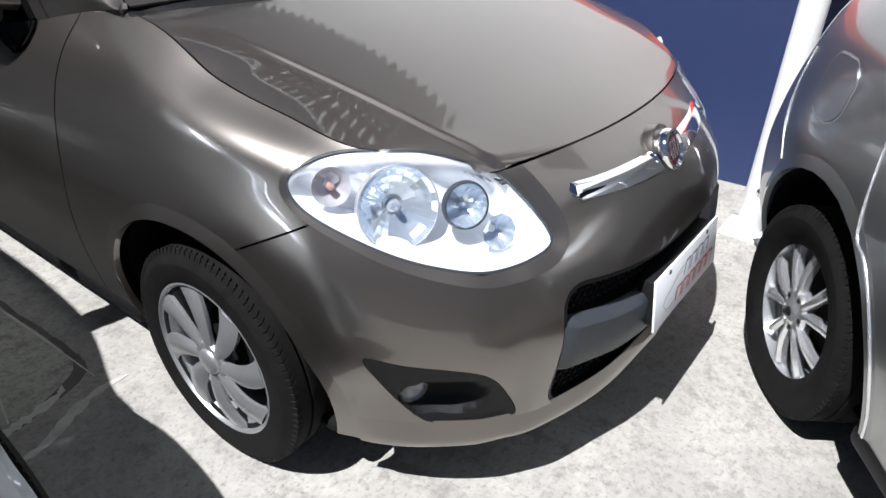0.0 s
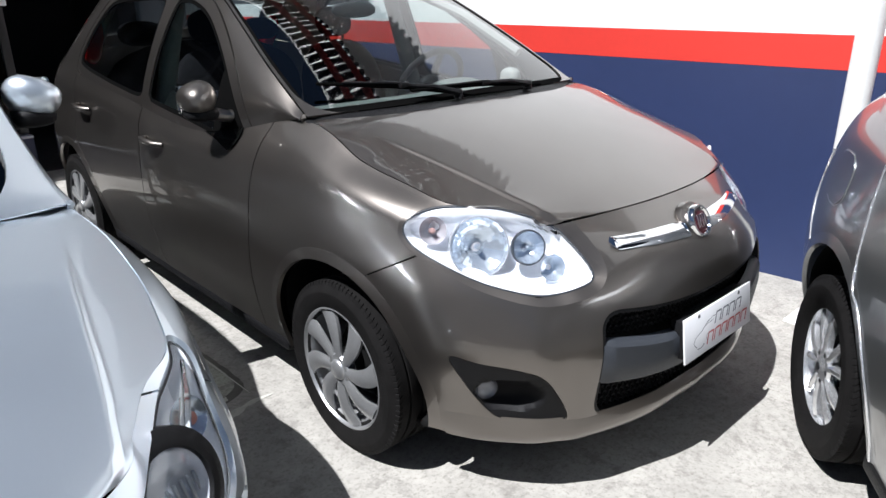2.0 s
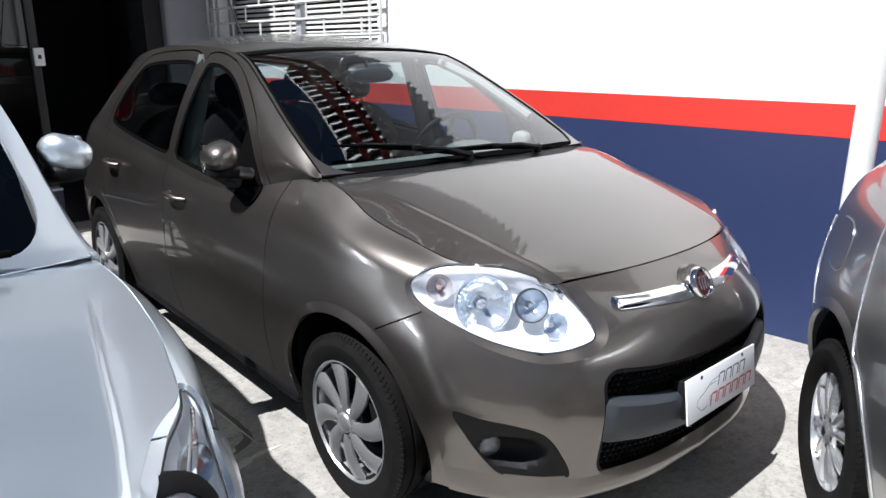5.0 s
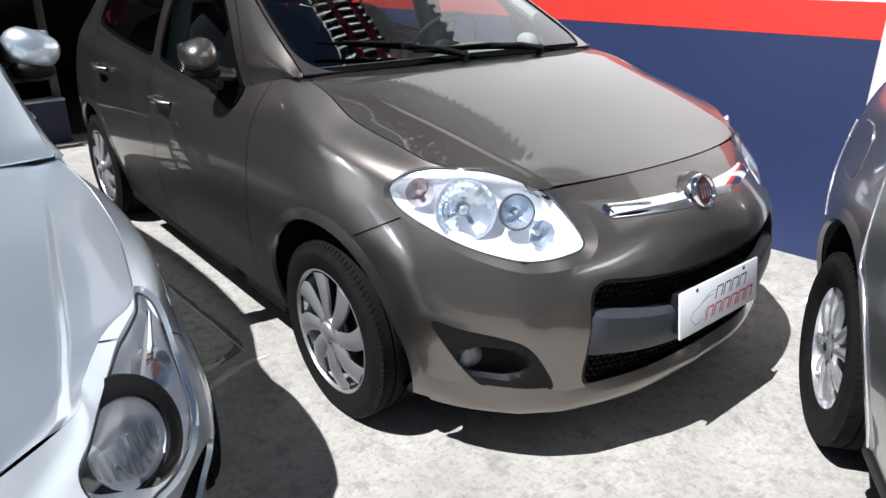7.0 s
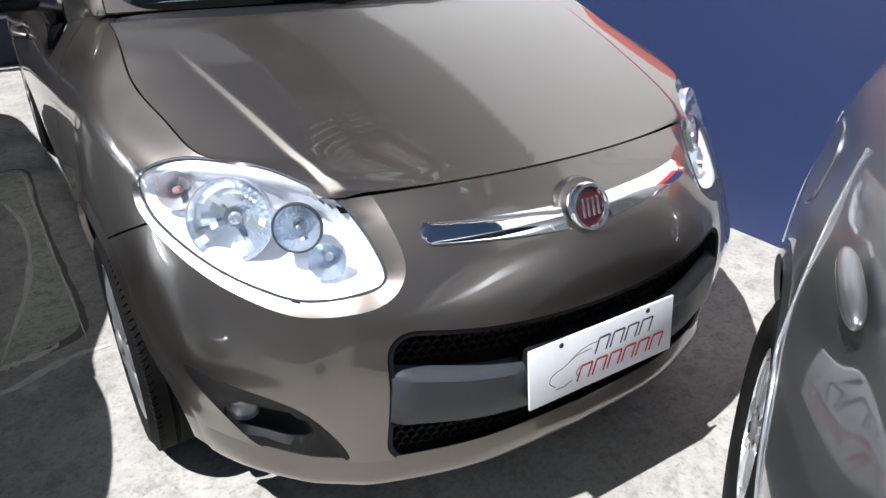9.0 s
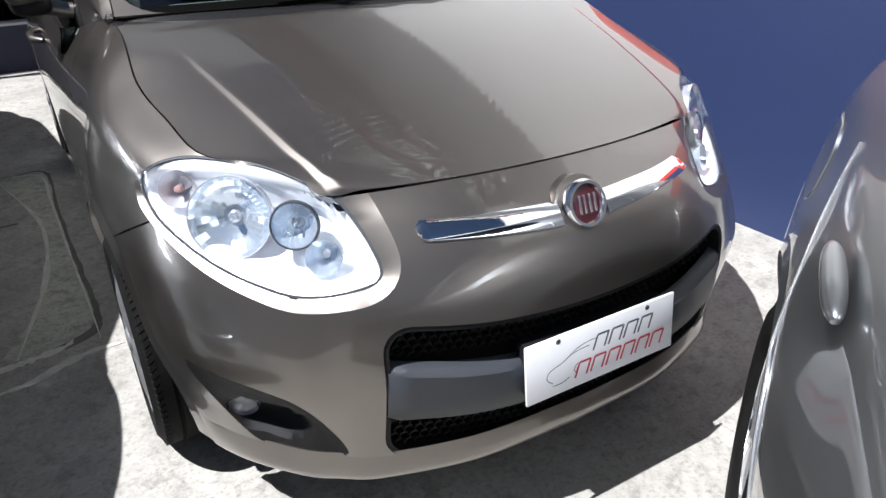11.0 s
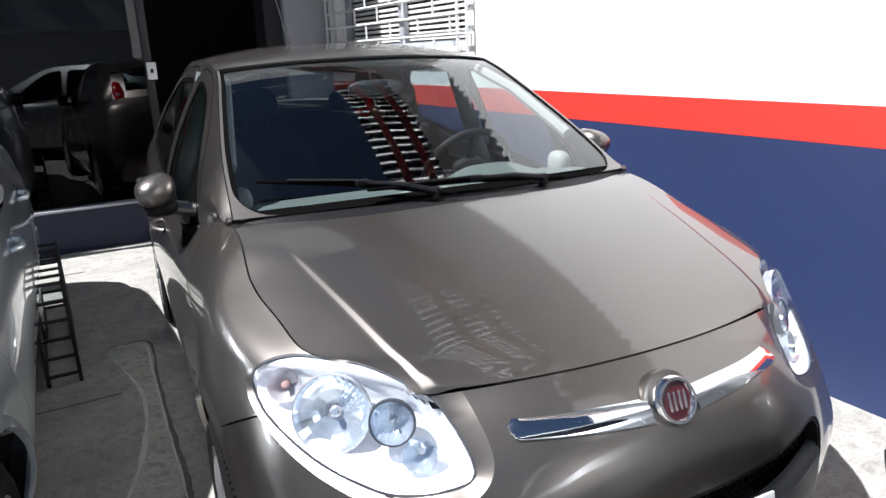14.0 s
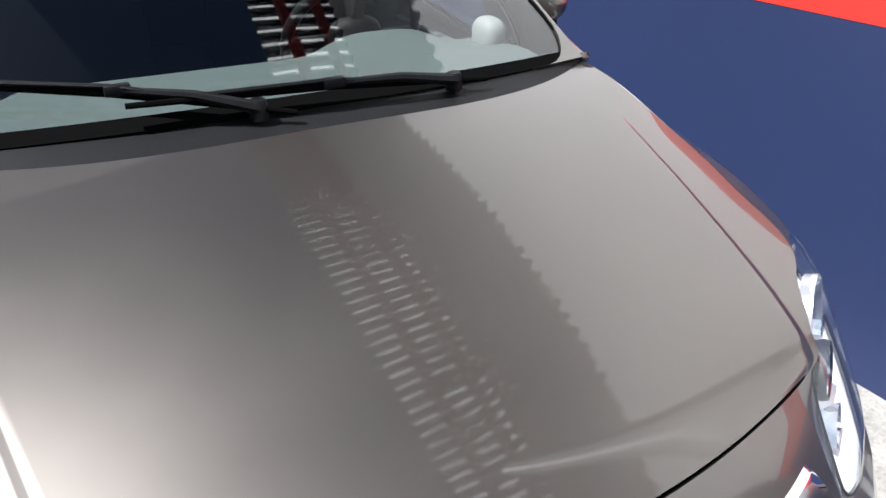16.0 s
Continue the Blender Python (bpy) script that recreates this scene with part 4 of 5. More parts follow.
def hatchback_car():
    car = thing("hatchback_car", "taupe metallic compact hatchback parked nose-out on sunlit concrete", "car")
    forms = body_forms(lambda P: P)
    car_body(car, forms, M["taupe"], LAMP, FOG, GRILLE)
    for sign in (-1, 1):
        lamp_unit(car, forms, sign)
        fog_unit(car, forms, sign)
        side_mirror(car, sign, (sign * .838, 1.545, 1.008), M["taupe"], (.062, .085, .064))
        tail = part("tail_light", blob((sign * .540, 3.475, 1.10), (.05, .05, .15), pose(0, 0, 0, 36)), M["red_lens"], car, "tall red tail light")
        part("reverse_lens", blob((sign * .55, 3.52, 1.09), (.025, .02, .03)), M["lampbody"], tail)
    antenna = part("antenna", tube([(-.03, 2.935, 1.40), (-.03, 2.955, 1.445), (-.032, 2.985, 1.49), (-.045, 3.30, 1.945)], [.016, .010, .005, .0025], 10), M["trim"], car, "thin black whip aerial on the roof")
    part("antenna_foot", blob((-.03, 2.94, 1.425), (.022, .04, .02)), M["trim"], antenna)
    cowl_unit(car)
    chin(car)
    screen_pillars(car, forms, M["taupe"], rounded(-.985, .985, .0, 1.6, .16), .75)
    wipers(car)
    grille_unit(car, forms)
    badge_unit(car)
    plate_unit(car)
    interior(car)


hatchback_car()


# ---- the yard ----
def structure(name, bm, material, at=None, smooth=False):
    ob = tagged(part(name, bm, material, smooth=smooth), kind="structure")
    if at is not None:
        ob.matrix_world = at
    return ob


def concrete(name, colour):
    m = mat(name, colour, 0.85, vary=0.30, scale=3.2, bump=0.004)
    n, link = m.node_tree.nodes, m.node_tree.links.new
    b = n["Principled BSDF"]
    base = b.inputs["Base Color"].links[0].from_socket
    tc, blot, rmp, mix = n.new("ShaderNodeTexCoord"), n.new("ShaderNodeTexNoise"), n.new("ShaderNodeMapRange"), n.new("ShaderNodeMix")
    blot.inputs["Scale"].default_value, blot.inputs["Detail"].default_value, blot.inputs["Roughness"].default_value = 14.0, 10.0, 0.8
    rmp.inputs["From Min"].default_value, rmp.inputs["From Max"].default_value = 0.50, 0.60
    rmp.inputs["To Min"].default_value, rmp.inputs["To Max"].default_value = 0.0, 0.8
    mix.data_type = "RGBA"
    mix.inputs["B"].default_value = (0.20, 0.189, 0.174, 1)
    link(tc.outputs["Object"], blot.inputs["Vector"])
    link(blot.outputs["Fac"], rmp.inputs["Value"])
    link(rmp.outputs[0], mix.inputs["Factor"])
    link(base, mix.inputs["A"])
    speck, r2, mix2 = n.new("ShaderNodeTexNoise"), n.new("ShaderNodeMapRange"), n.new("ShaderNodeMix")
    speck.inputs["Scale"].default_value, speck.inputs["Detail"].default_value, speck.inputs["Roughness"].default_value = 75.0, 5.0, 0.7
    r2.inputs["From Min"].default_value, r2.inputs["From Max"].default_value = 0.52, 0.68
    r2.inputs["To Min"].default_value, r2.inputs["To Max"].default_value = 0.0, 0.65
    mix2.data_type = "RGBA"
    mix2.inputs["B"].default_value = (0.14, 0.125, 0.107, 1)
    link(tc.outputs["Object"], speck.inputs["Vector"])
    link(speck.outputs["Fac"], r2.inputs["Value"])
    link(r2.outputs[0], mix2.inputs["Factor"])
    link(mix.outputs["Result"], mix2.inputs["A"])
    link(mix2.outputs["Result"], b.inputs["Base Color"])
    return m


P_CONCRETE = concrete("yard_concrete", (0.34, 0.326, 0.299))
P_CAUSTIC_PATCH = concrete("caustic_patch_concrete", (0.41, 0.415, 0.355))
P_WHITE = mat("white_wall_paint", (0.84, 0.84, 0.83), 0.75, vary=0.05, scale=1.5, bump=0.0015)
P_RED = mat("red_wall_paint", (0.64, 0.036, 0.024), 0.6, vary=0.06, scale=3, bump=0.001)
P_BLUE = mat("navy_wall_paint", (0.0205, 0.034, 0.101), 0.55, vary=0.10, scale=1.2, bump=0.0015)
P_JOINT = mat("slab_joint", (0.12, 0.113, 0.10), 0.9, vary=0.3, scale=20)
P_CAUSTIC = mat("caustic_streak", (0.52, 0.51, 0.46), 0.8, vary=0.3, scale=14)
P_DARK = mat("near_black_matte", (0.03, 0.03, 0.033), 0.9, vary=0.2, scale=3)
P_GREY = mat("grey_plaster", (0.36, 0.37, 0.40), 0.8, vary=0.08, scale=4, bump=0.001)
def ribbed_sheet():
    """Dull zinc sheet; added translucent crest lines stand in for streaks of sun glint."""
    m = mat("ribbed_sheet_glint_lines", (0.20, 0.21, 0.22), 0.22, 0.9, vary=0.25, scale=3)
    n, link = m.node_tree.nodes, m.node_tree.links.new
    tc, sep, mul, sine, band, breakup, wr, fac = (n.new(k) for k in ("ShaderNodeTexCoord", "ShaderNodeSeparateXYZ", "ShaderNodeMath", "ShaderNodeMath", "ShaderNodeMapRange", "ShaderNodeTexNoise", "ShaderNodeMapRange", "ShaderNodeMath"))
    mul.operation, sine.operation, fac.operation = "MULTIPLY", "SINE", "MULTIPLY"
    mul.inputs[1].default_value = 2 * math.pi / WAVE
    # thin crest bands, broken up by noise, carry the painted glint streaks
    band.inputs["From Min"].default_value, band.inputs["From Max"].default_value = 0.72, 0.88
    breakup.inputs["Scale"].default_value, breakup.inputs["Detail"].default_value = 2.6, 4.0
    wr.inputs["From Min"].default_value, wr.inputs["From Max"].default_value = 0.32, 0.50
    link(tc.outputs["Object"], sep.inputs[0])
    link(sep.outputs["Y"], mul.inputs[0])
    link(mul.outputs[0], sine.inputs[0])
    link(sine.outputs[0], band.inputs["Value"])
    link(tc.outputs["Object"], breakup.inputs["Vector"])
    link(breakup.outputs["Fac"], wr.inputs["Value"])
    link(band.outputs[0], fac.inputs[0])
    link(wr.outputs[0], fac.inputs[1])
    thin, mix = n.new("ShaderNodeBsdfTranslucent"), n.new("ShaderNodeMixShader")
    thin.inputs[0].default_value = (0.97, 0.97, 0.95, 1)
    link(fac.outputs[0], mix.inputs[0])
    link(n["Principled BSDF"].outputs[0], mix.inputs[1])
    link(thin.outputs[0], mix.inputs[2])
    link(mix.outputs[0], n["Material Output"].inputs[0])
    return m


EAVE, ROOF_Z, WAVE = 0.70, 3.96, 0.10
P_ROOF = ribbed_sheet()
P_REDSTEEL = mat("red_steel", (0.26, 0.014, 0.013), 0.55, vary=0.15, scale=6)
P_POLE = mat("white_pole_paint", (0.78, 0.78, 0.76), 0.45, vary=0.08, scale=9)
P_BLACK = mat("black_metal", (0.014, 0.014, 0.015), 0.5, vary=0.2, scale=30)
P_BLIND = mat("blind_slat", (0.72, 0.71, 0.68), 0.6)
P_NIGHT = mat("dark_navy_paint", (0.008, 0.012, 0.038), 0.6, vary=0.15, scale=2)
P_FACADE = mat("blue_grey_facade", (0.60, 0.68, 0.76), 0.7, vary=0.1, scale=2)
P_SHOP = pane("shop_glass", (0.09, 0.11, 0.14), 0.45, 1.52)

ground = structure("ground", box(-60, 60, -60, 60, -.12, 0), P_CONCRETE)
WALL = pose(1.515, .8, 0, 0, 0, 4.6)

# joints between the slabs, sunk shallow strips, and pale marks painted as reflected sunlight
yaw = pose(0, 0, 0, 0, 0, 4.6)
part("joint", box(-6, -.9, 4.595, 4.605, -.002, .0031), P_JOINT, ground, smooth=False).matrix_world = yaw
rng = random.Random(4)


def caustic_mark(points, width):
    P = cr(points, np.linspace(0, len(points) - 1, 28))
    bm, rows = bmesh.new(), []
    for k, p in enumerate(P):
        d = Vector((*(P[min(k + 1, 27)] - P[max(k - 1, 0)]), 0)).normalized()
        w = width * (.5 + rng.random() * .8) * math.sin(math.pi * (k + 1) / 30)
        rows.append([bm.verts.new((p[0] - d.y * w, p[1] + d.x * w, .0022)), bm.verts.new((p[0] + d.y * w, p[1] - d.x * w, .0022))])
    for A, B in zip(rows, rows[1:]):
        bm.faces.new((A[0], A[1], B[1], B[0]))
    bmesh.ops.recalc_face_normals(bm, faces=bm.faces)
    part("caustic_mark", bm, P_CAUSTIC, ground, smooth=False)


# sunlight thrown back by the car's side, painted as curved pale strips
caustic_mark([(-1.129, 2.862), (-1.053, 2.583), (-.996, 2.329), (-.985, 2.085), (-1.001, 1.854), (-1.032, 1.66), (-1.064, 1.53), (-1.12, 1.3)], .010)
caustic_mark([(-1.129, 2.862), (-1.071, 2.915), (-.95, 2.865), (-.936, 2.547), (-.926, 2.287), (-.913, 1.896), (-.899, 1.588), (-.89, 1.3)], .006)


def floor_strip(name, near, far, z, material, label=""):
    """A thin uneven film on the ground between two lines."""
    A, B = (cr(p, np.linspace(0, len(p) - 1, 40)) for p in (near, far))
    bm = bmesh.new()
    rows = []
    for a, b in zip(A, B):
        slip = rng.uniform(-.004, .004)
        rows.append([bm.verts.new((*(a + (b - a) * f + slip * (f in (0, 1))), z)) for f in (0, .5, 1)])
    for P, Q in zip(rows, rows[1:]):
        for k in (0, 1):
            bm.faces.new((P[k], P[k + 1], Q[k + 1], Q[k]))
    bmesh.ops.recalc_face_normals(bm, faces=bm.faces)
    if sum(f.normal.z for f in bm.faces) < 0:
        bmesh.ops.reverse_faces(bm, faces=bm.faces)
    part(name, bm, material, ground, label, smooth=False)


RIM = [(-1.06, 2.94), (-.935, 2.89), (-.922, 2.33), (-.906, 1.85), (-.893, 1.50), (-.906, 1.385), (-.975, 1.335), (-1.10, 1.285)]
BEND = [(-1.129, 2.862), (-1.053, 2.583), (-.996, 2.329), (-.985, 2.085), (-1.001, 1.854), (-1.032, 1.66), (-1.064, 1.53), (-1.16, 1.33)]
OUTER = [(-1.06, 2.95), (-.922, 2.91), (-.907, 2.33), (-.888, 1.85), (-.872, 1.50), (-.878, 1.365), (-.950, 1.305), (-1.12, 1.262)]
# lighter concrete stands in for sunlight reflected onto the ground
floor_strip("caustic_patch", BEND, RIM, .0009, P_CAUSTIC_PATCH, "pale ground patch painted as reflected sunlight")
# narrow dark strip outside the patch's rim
floor_strip("dark_edge", RIM, OUTER, .0007, P_JOINT)
# outer arcs of the same painted reflected light
caustic_mark([(-.83, 1.238), (-.91, 1.240), (-1.0, 1.212), (-1.09, 1.165), (-1.18, 1.150)], .016)
caustic_mark([(-.965, 1.335), (-.990, 1.305), (-1.08, 1.282), (-1.17, 1.270), (-1.30, 1.262)], .016)
part("joint", box(-1.9, -.88, 2.42, 2.428, -.002, .0026), P_JOINT, ground, smooth=False).matrix_world = yaw


def wall_part(name, pieces, material):
    bm = bmesh.new()
    for p in pieces:
        box(*p, bm=bm)
    return part(name, bm, material, wall, smooth=False)


# long side wall: navy dado, red band, white above, with a barred window
wall = tagged(new("wall_east"), kind="structure")
wall.matrix_world = WALL
W0, W1, WZ0, WZ1 = 2.72, 5.02, 1.42, 2.75
wall_part("navy_dado", [(0, .2, -11, 5.75, 0, 1.005)], P_BLUE)
wall_part("red_band", [(-.001, .2, -11, 5.75, 1.005, 1.152)], P_RED)
wall_part("upper_wall", [(0, .2, -11, W0, 1.152, 5.6), (0, .2, W1, 5.75, 1.152, 5.6), (0, .2, W0, W1, 1.152, WZ0), (0, .2, W0, W1, WZ1, 5.6)], P_WHITE)


def barred_window():
    ob = tagged(new("window_1"), kind="structure")
    ob.matrix_world = WALL
    for a in ((W0, W0 + .05, WZ0, WZ1), (W1 - .05, W1, WZ0, WZ1), (W0, W1, WZ0, WZ0 + .05), (W0, W1, WZ1 - .05, WZ1), ((W0 + W1) / 2 - .04, (W0 + W1) / 2 + .04, WZ0, WZ1)):
        part("frame", box(.10, .15, a[0], a[1], a[2], a[3], .004), P_GREY, ob)
    part("sill", box(-.03, .12, W0 - .03, W1 + .03, WZ0 - .03, WZ0, .006), P_WHITE, ob)
    for k in range(30):
        z = WZ0 + .06 + k * .042
        part("blind_slat", box(.155, .185, W0 + .05, W1 - .05, z, z + .022, .002, 1), P_BLIND, ob, smooth=False)
    # near-black sheet fills the opening behind the slats
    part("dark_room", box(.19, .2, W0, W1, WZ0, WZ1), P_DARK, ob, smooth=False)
    # white steel grille laid like bricks, on a narrow double frame
    n, rows = 5, 11
    zs = [WZ0 - .05 + k * (WZ1 - WZ0 + .1) / rows for k in range(rows + 1)]
    for z in zs:
        part("grille_bar", tube([(-.055, W0 - .10, z), (-.055, W1 + .10, z)], .011, 6), P_POLE, ob)
    for y in (W0 - .10, W0 + .02, W1 - .02, W1 + .10):
        part("grille_post", tube([(-.055, y, zs[0]), (-.055, y, zs[-1])], .011, 6), P_POLE, ob)
    step = (W1 - W0) / n
    for r in range(rows):
        for k in range(n):
            y = W0 + step * (k + (.25 if r % 2 else .75))
            part("grille_tie", tube([(-.055, y, zs[r]), (-.055, y, zs[r + 1])], .008, 6), P_POLE, ob)
    for y in (W0 - .06, W1 + .06):
        for z in (zs[1], zs[-2]):
            part("bracket", tube([(-.055, y, z), (.02, y, z)], .009, 6), P_POLE, ob)


barred_window()

# narrow canopy along the wall: corrugated sheet on red steel
def canopy():
    ob = thing("canopy_roof", "weathered corrugated canopy on red steel beams along the wall", "roof", WALL)
    ys = np.arange(-2.0, 6.2, WAVE / 16)
    xs = (0.02, -EAVE)
    top = np.array([[(x, y, ROOF_Z + .10 * (x + EAVE) + .034 * math.tanh(1.5 * math.sin(2 * math.pi * y / WAVE)) / .905) for x in np.linspace(xs[0], xs[1], 8)] for y in ys])
    V, F = grid(top)
    solid("corrugated_sheet", V, F, P_ROOF, ob, "corrugated sheet with glint streaks put into its crests")
    for x in (-.19, -.49):
        part("purlin", box(x - .033, x + .033, -2.0, 6.1, ROOF_Z - .145 + .10 * (x + EAVE), ROOF_Z - .045 + .10 * (x + EAVE), .004), P_REDSTEEL, ob)
    for y in (-1.6, .1, 5.6):
        part("rafter", box(-EAVE + .12, 0, y - .025, y + .025, ROOF_Z - .20, ROOF_Z - .125, .004), P_REDSTEEL, ob)


canopy()
pole = thing("roof_pole", "white painted round steel roof pole standing by the wall", "pole", pose(1.142, .138, 0))
part("shaft", lathe([(0, 0), (.047, 0), (.047, ROOF_Z - .02), (0, ROOF_Z - .02)], steps=28), P_POLE, pole)
part("foot_plate", box(-.09, .09, -.09, .09, 0, .012, .003), P_POLE, pole)

# back of the yard: column, dark gateway, shop front
column = structure("column", box(.66, 1.10, 5.95, 6.5, 0, 4.3, .03), P_GREY)
structure("wall_north", box(-9, 1.4, 5.3, 6.6, 3.15, 5.2), P_WHITE)
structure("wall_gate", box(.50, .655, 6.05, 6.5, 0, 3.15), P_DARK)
# room behind the shop front, closed in one near-black colour
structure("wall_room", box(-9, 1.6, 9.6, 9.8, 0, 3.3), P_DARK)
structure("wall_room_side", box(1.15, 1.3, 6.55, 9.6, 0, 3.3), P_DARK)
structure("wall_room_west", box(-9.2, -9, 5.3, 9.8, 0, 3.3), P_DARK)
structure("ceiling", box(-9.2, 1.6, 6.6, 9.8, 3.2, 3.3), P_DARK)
structure("floor", box(-9, 1.2, 5.45, 9.6, .0, .012), mat("dark_shop_floor", (0.05, 0.05, 0.055), 0.25, vary=0.3, scale=2))


def shop_front():
    ob = tagged(new("window_shop"), kind="structure")
    ob.matrix_world = pose(-.56, 5.2, 0, 0, 0, 4.6)
    part("plinth", box(-7.5, 0, 0, .12, 0, .325), P_NIGHT, ob, smooth=False)
    part("window_sill", box(-7.5, 0, -.02, .12, .327, .345, .004), P_GREY, ob)
    for x in (-.04, -1.75, -3.5, -5.2, -7.0):
        part("mullion", box(x - .03, x + .03, .03, .09, .36, 3.15, .004), P_BLACK, ob)
    part("transom", box(-7.5, 0, .03, .09, 2.3, 2.36, .004), P_BLACK, ob)
    for x0, x1 in ((-1.72, -.07), (-3.47, -1.78), (-5.17, -3.53), (-6.97, -5.23)):
        g = part("pane", box(x0, x1, .058, .064, .36, 3.15), P_SHOP, ob, smooth=False)
        g.visible_shadow = False


shop_front()
tag = thing("switch_plate", "small white switch plate fixed to the shop front post", "switch", pose(-.585, 5.185, 1.27, 0, 0, 4.6))
part("plate", box(-.035, .035, .0, .03, 0, .13, .006), P_POLE, tag)
part("button", box(-.012, .012, -.006, .0, .05, .08, .003), P_BLACK, tag)


def display_stand():
    ob = thing("metal_stand", "black welded metal stand with ladder-like sides on the concrete", "stand", pose(-1.37, 2.58, 0, 0, 0, 4.6) @ Matrix.Diagonal((.78, 1, .75, 1)))
    for x in (0, .17):
        for y in (0, .80):
            part("post", box(x - .011, x + .011, y - .011, y + .011, 0, .66, .002), P_BLACK, ob)
        for z in (.06, .36, .64):
            part("side_rail", box(x - .009, x + .009, 0, .80, z - .009, z + .009, .002), P_BLACK, ob)
    for y in (0, .80):
        for k in range(6):
            z = .06 + k * .116
            part("rung", box(0, .17, y - .009, y + .009, z - .009, z + .009, .002), P_BLACK, ob)
    for k in range(5):
        part("shelf_bar", box(0, .17, .13 * (k + 1) - .008, .13 * (k + 1) + .008, .632, .648, .002), P_BLACK, ob)
    part("brace", tube([(.0, .02, .08), (.0, .40, .36), (.0, .78, .62)], .008, 6), P_BLACK, ob)


display_stand()

# what closes the yard behind the camera; both walls are added, to dim skylight and reflections
structure("unseen_wall_south", box(-14, 9, -15, -14.7, 0, 2.4), P_GREY)
structure("unseen_wall_west", box(-9.3, -9, -15, 5.3, 0, 4.2), P_GREY)


def street_house():
    ob = thing("street_building", "pale three-storey street building with dark windows opposite", "building", pose(-3, -19, 0))
    part("wall", box(-9, 9, -3, 0, 0, 10.6), P_FACADE, ob, smooth=False)
    part("parapet", box(-9.1, 9.1, -3, .08, 10.6, 10.9, .03), P_WHITE, ob)
    for r in range(3):
        for k in range(7):
            x, z = -7.4 + k * 2.4, 1.0 + 3.3 * r
            w = part("window", box(x - .65, x + .65, -.05, .03, z, z + 1.6, .01), P_DARK, ob)
            part("frame", box(x - .7, x + .7, .0, .06, z - .06, z, .01), P_WHITE, w)


street_house()


# ---- the two neighbours ----
LAMP_S = loop2([(.415, .684), (.34, .668), (.25, .648), (.15, .622), (.05, .592), (-.02, .568), (-.02, .50), (.07, .455), (.17, .440), (.27, .455), (.345, .515), (.392, .605)])
FOG_S = loop2([(.30, .40), (.2, .42), (.08, .41), (.02, .36), (.03, .28), (.12, .26), (.22, .28), (.28, .33)], 6)
GRILLE_S = rounded(-.36, .36, .25, .44, .05)


def lower_nose(P):
    """A lower, flatter bonnet that runs out towards the doors."""
    Q = P.copy()
    g = np.clip((2.1 - P[..., 1]) / .9, 0, 1)
    g = g * g * (3 - 2 * g)
    Q[..., 2] = P[..., 2] - .135 * g * np.clip((P[..., 2] - .25) / .4, 0, 1) * np.clip((1.25 - P[..., 2]) / .25, 0, 1)
    Q[..., 0] = P[..., 0] * (1 - .09 * np.clip((1.0 - P[..., 1]) / .8, 0, 1))
    w = np.clip((P[..., 2] - .70) / .15, 0, 1) * np.clip((1.35 - P[..., 1]) / .4, 0, 1)
    Q[..., 0] *= 1 + .055 * w * np.clip((.80 - np.abs(P[..., 0])) / .12, 0, 1)
    Q[..., 1] = P[..., 1] + .5 * np.clip((P[..., 1] - 3.15) / .5, 0, 1) + .5 * np.clip((P[..., 1] - 2.5) / .7, 0, 1) * np.clip((P[..., 2] - 1.05) / .2, 0, 1) - .24 * np.clip((.62 - P[..., 1]) / .55, 0, 1) * np.clip(1 - (P[..., 0] / .60) ** 2, 0, 1)
    h = np.clip((P[..., 2] - .95) / .45, 0, 1)
    Q[..., 0] *= 1 + .05 * h
    Q[..., 2] += .06 * h
    return Q


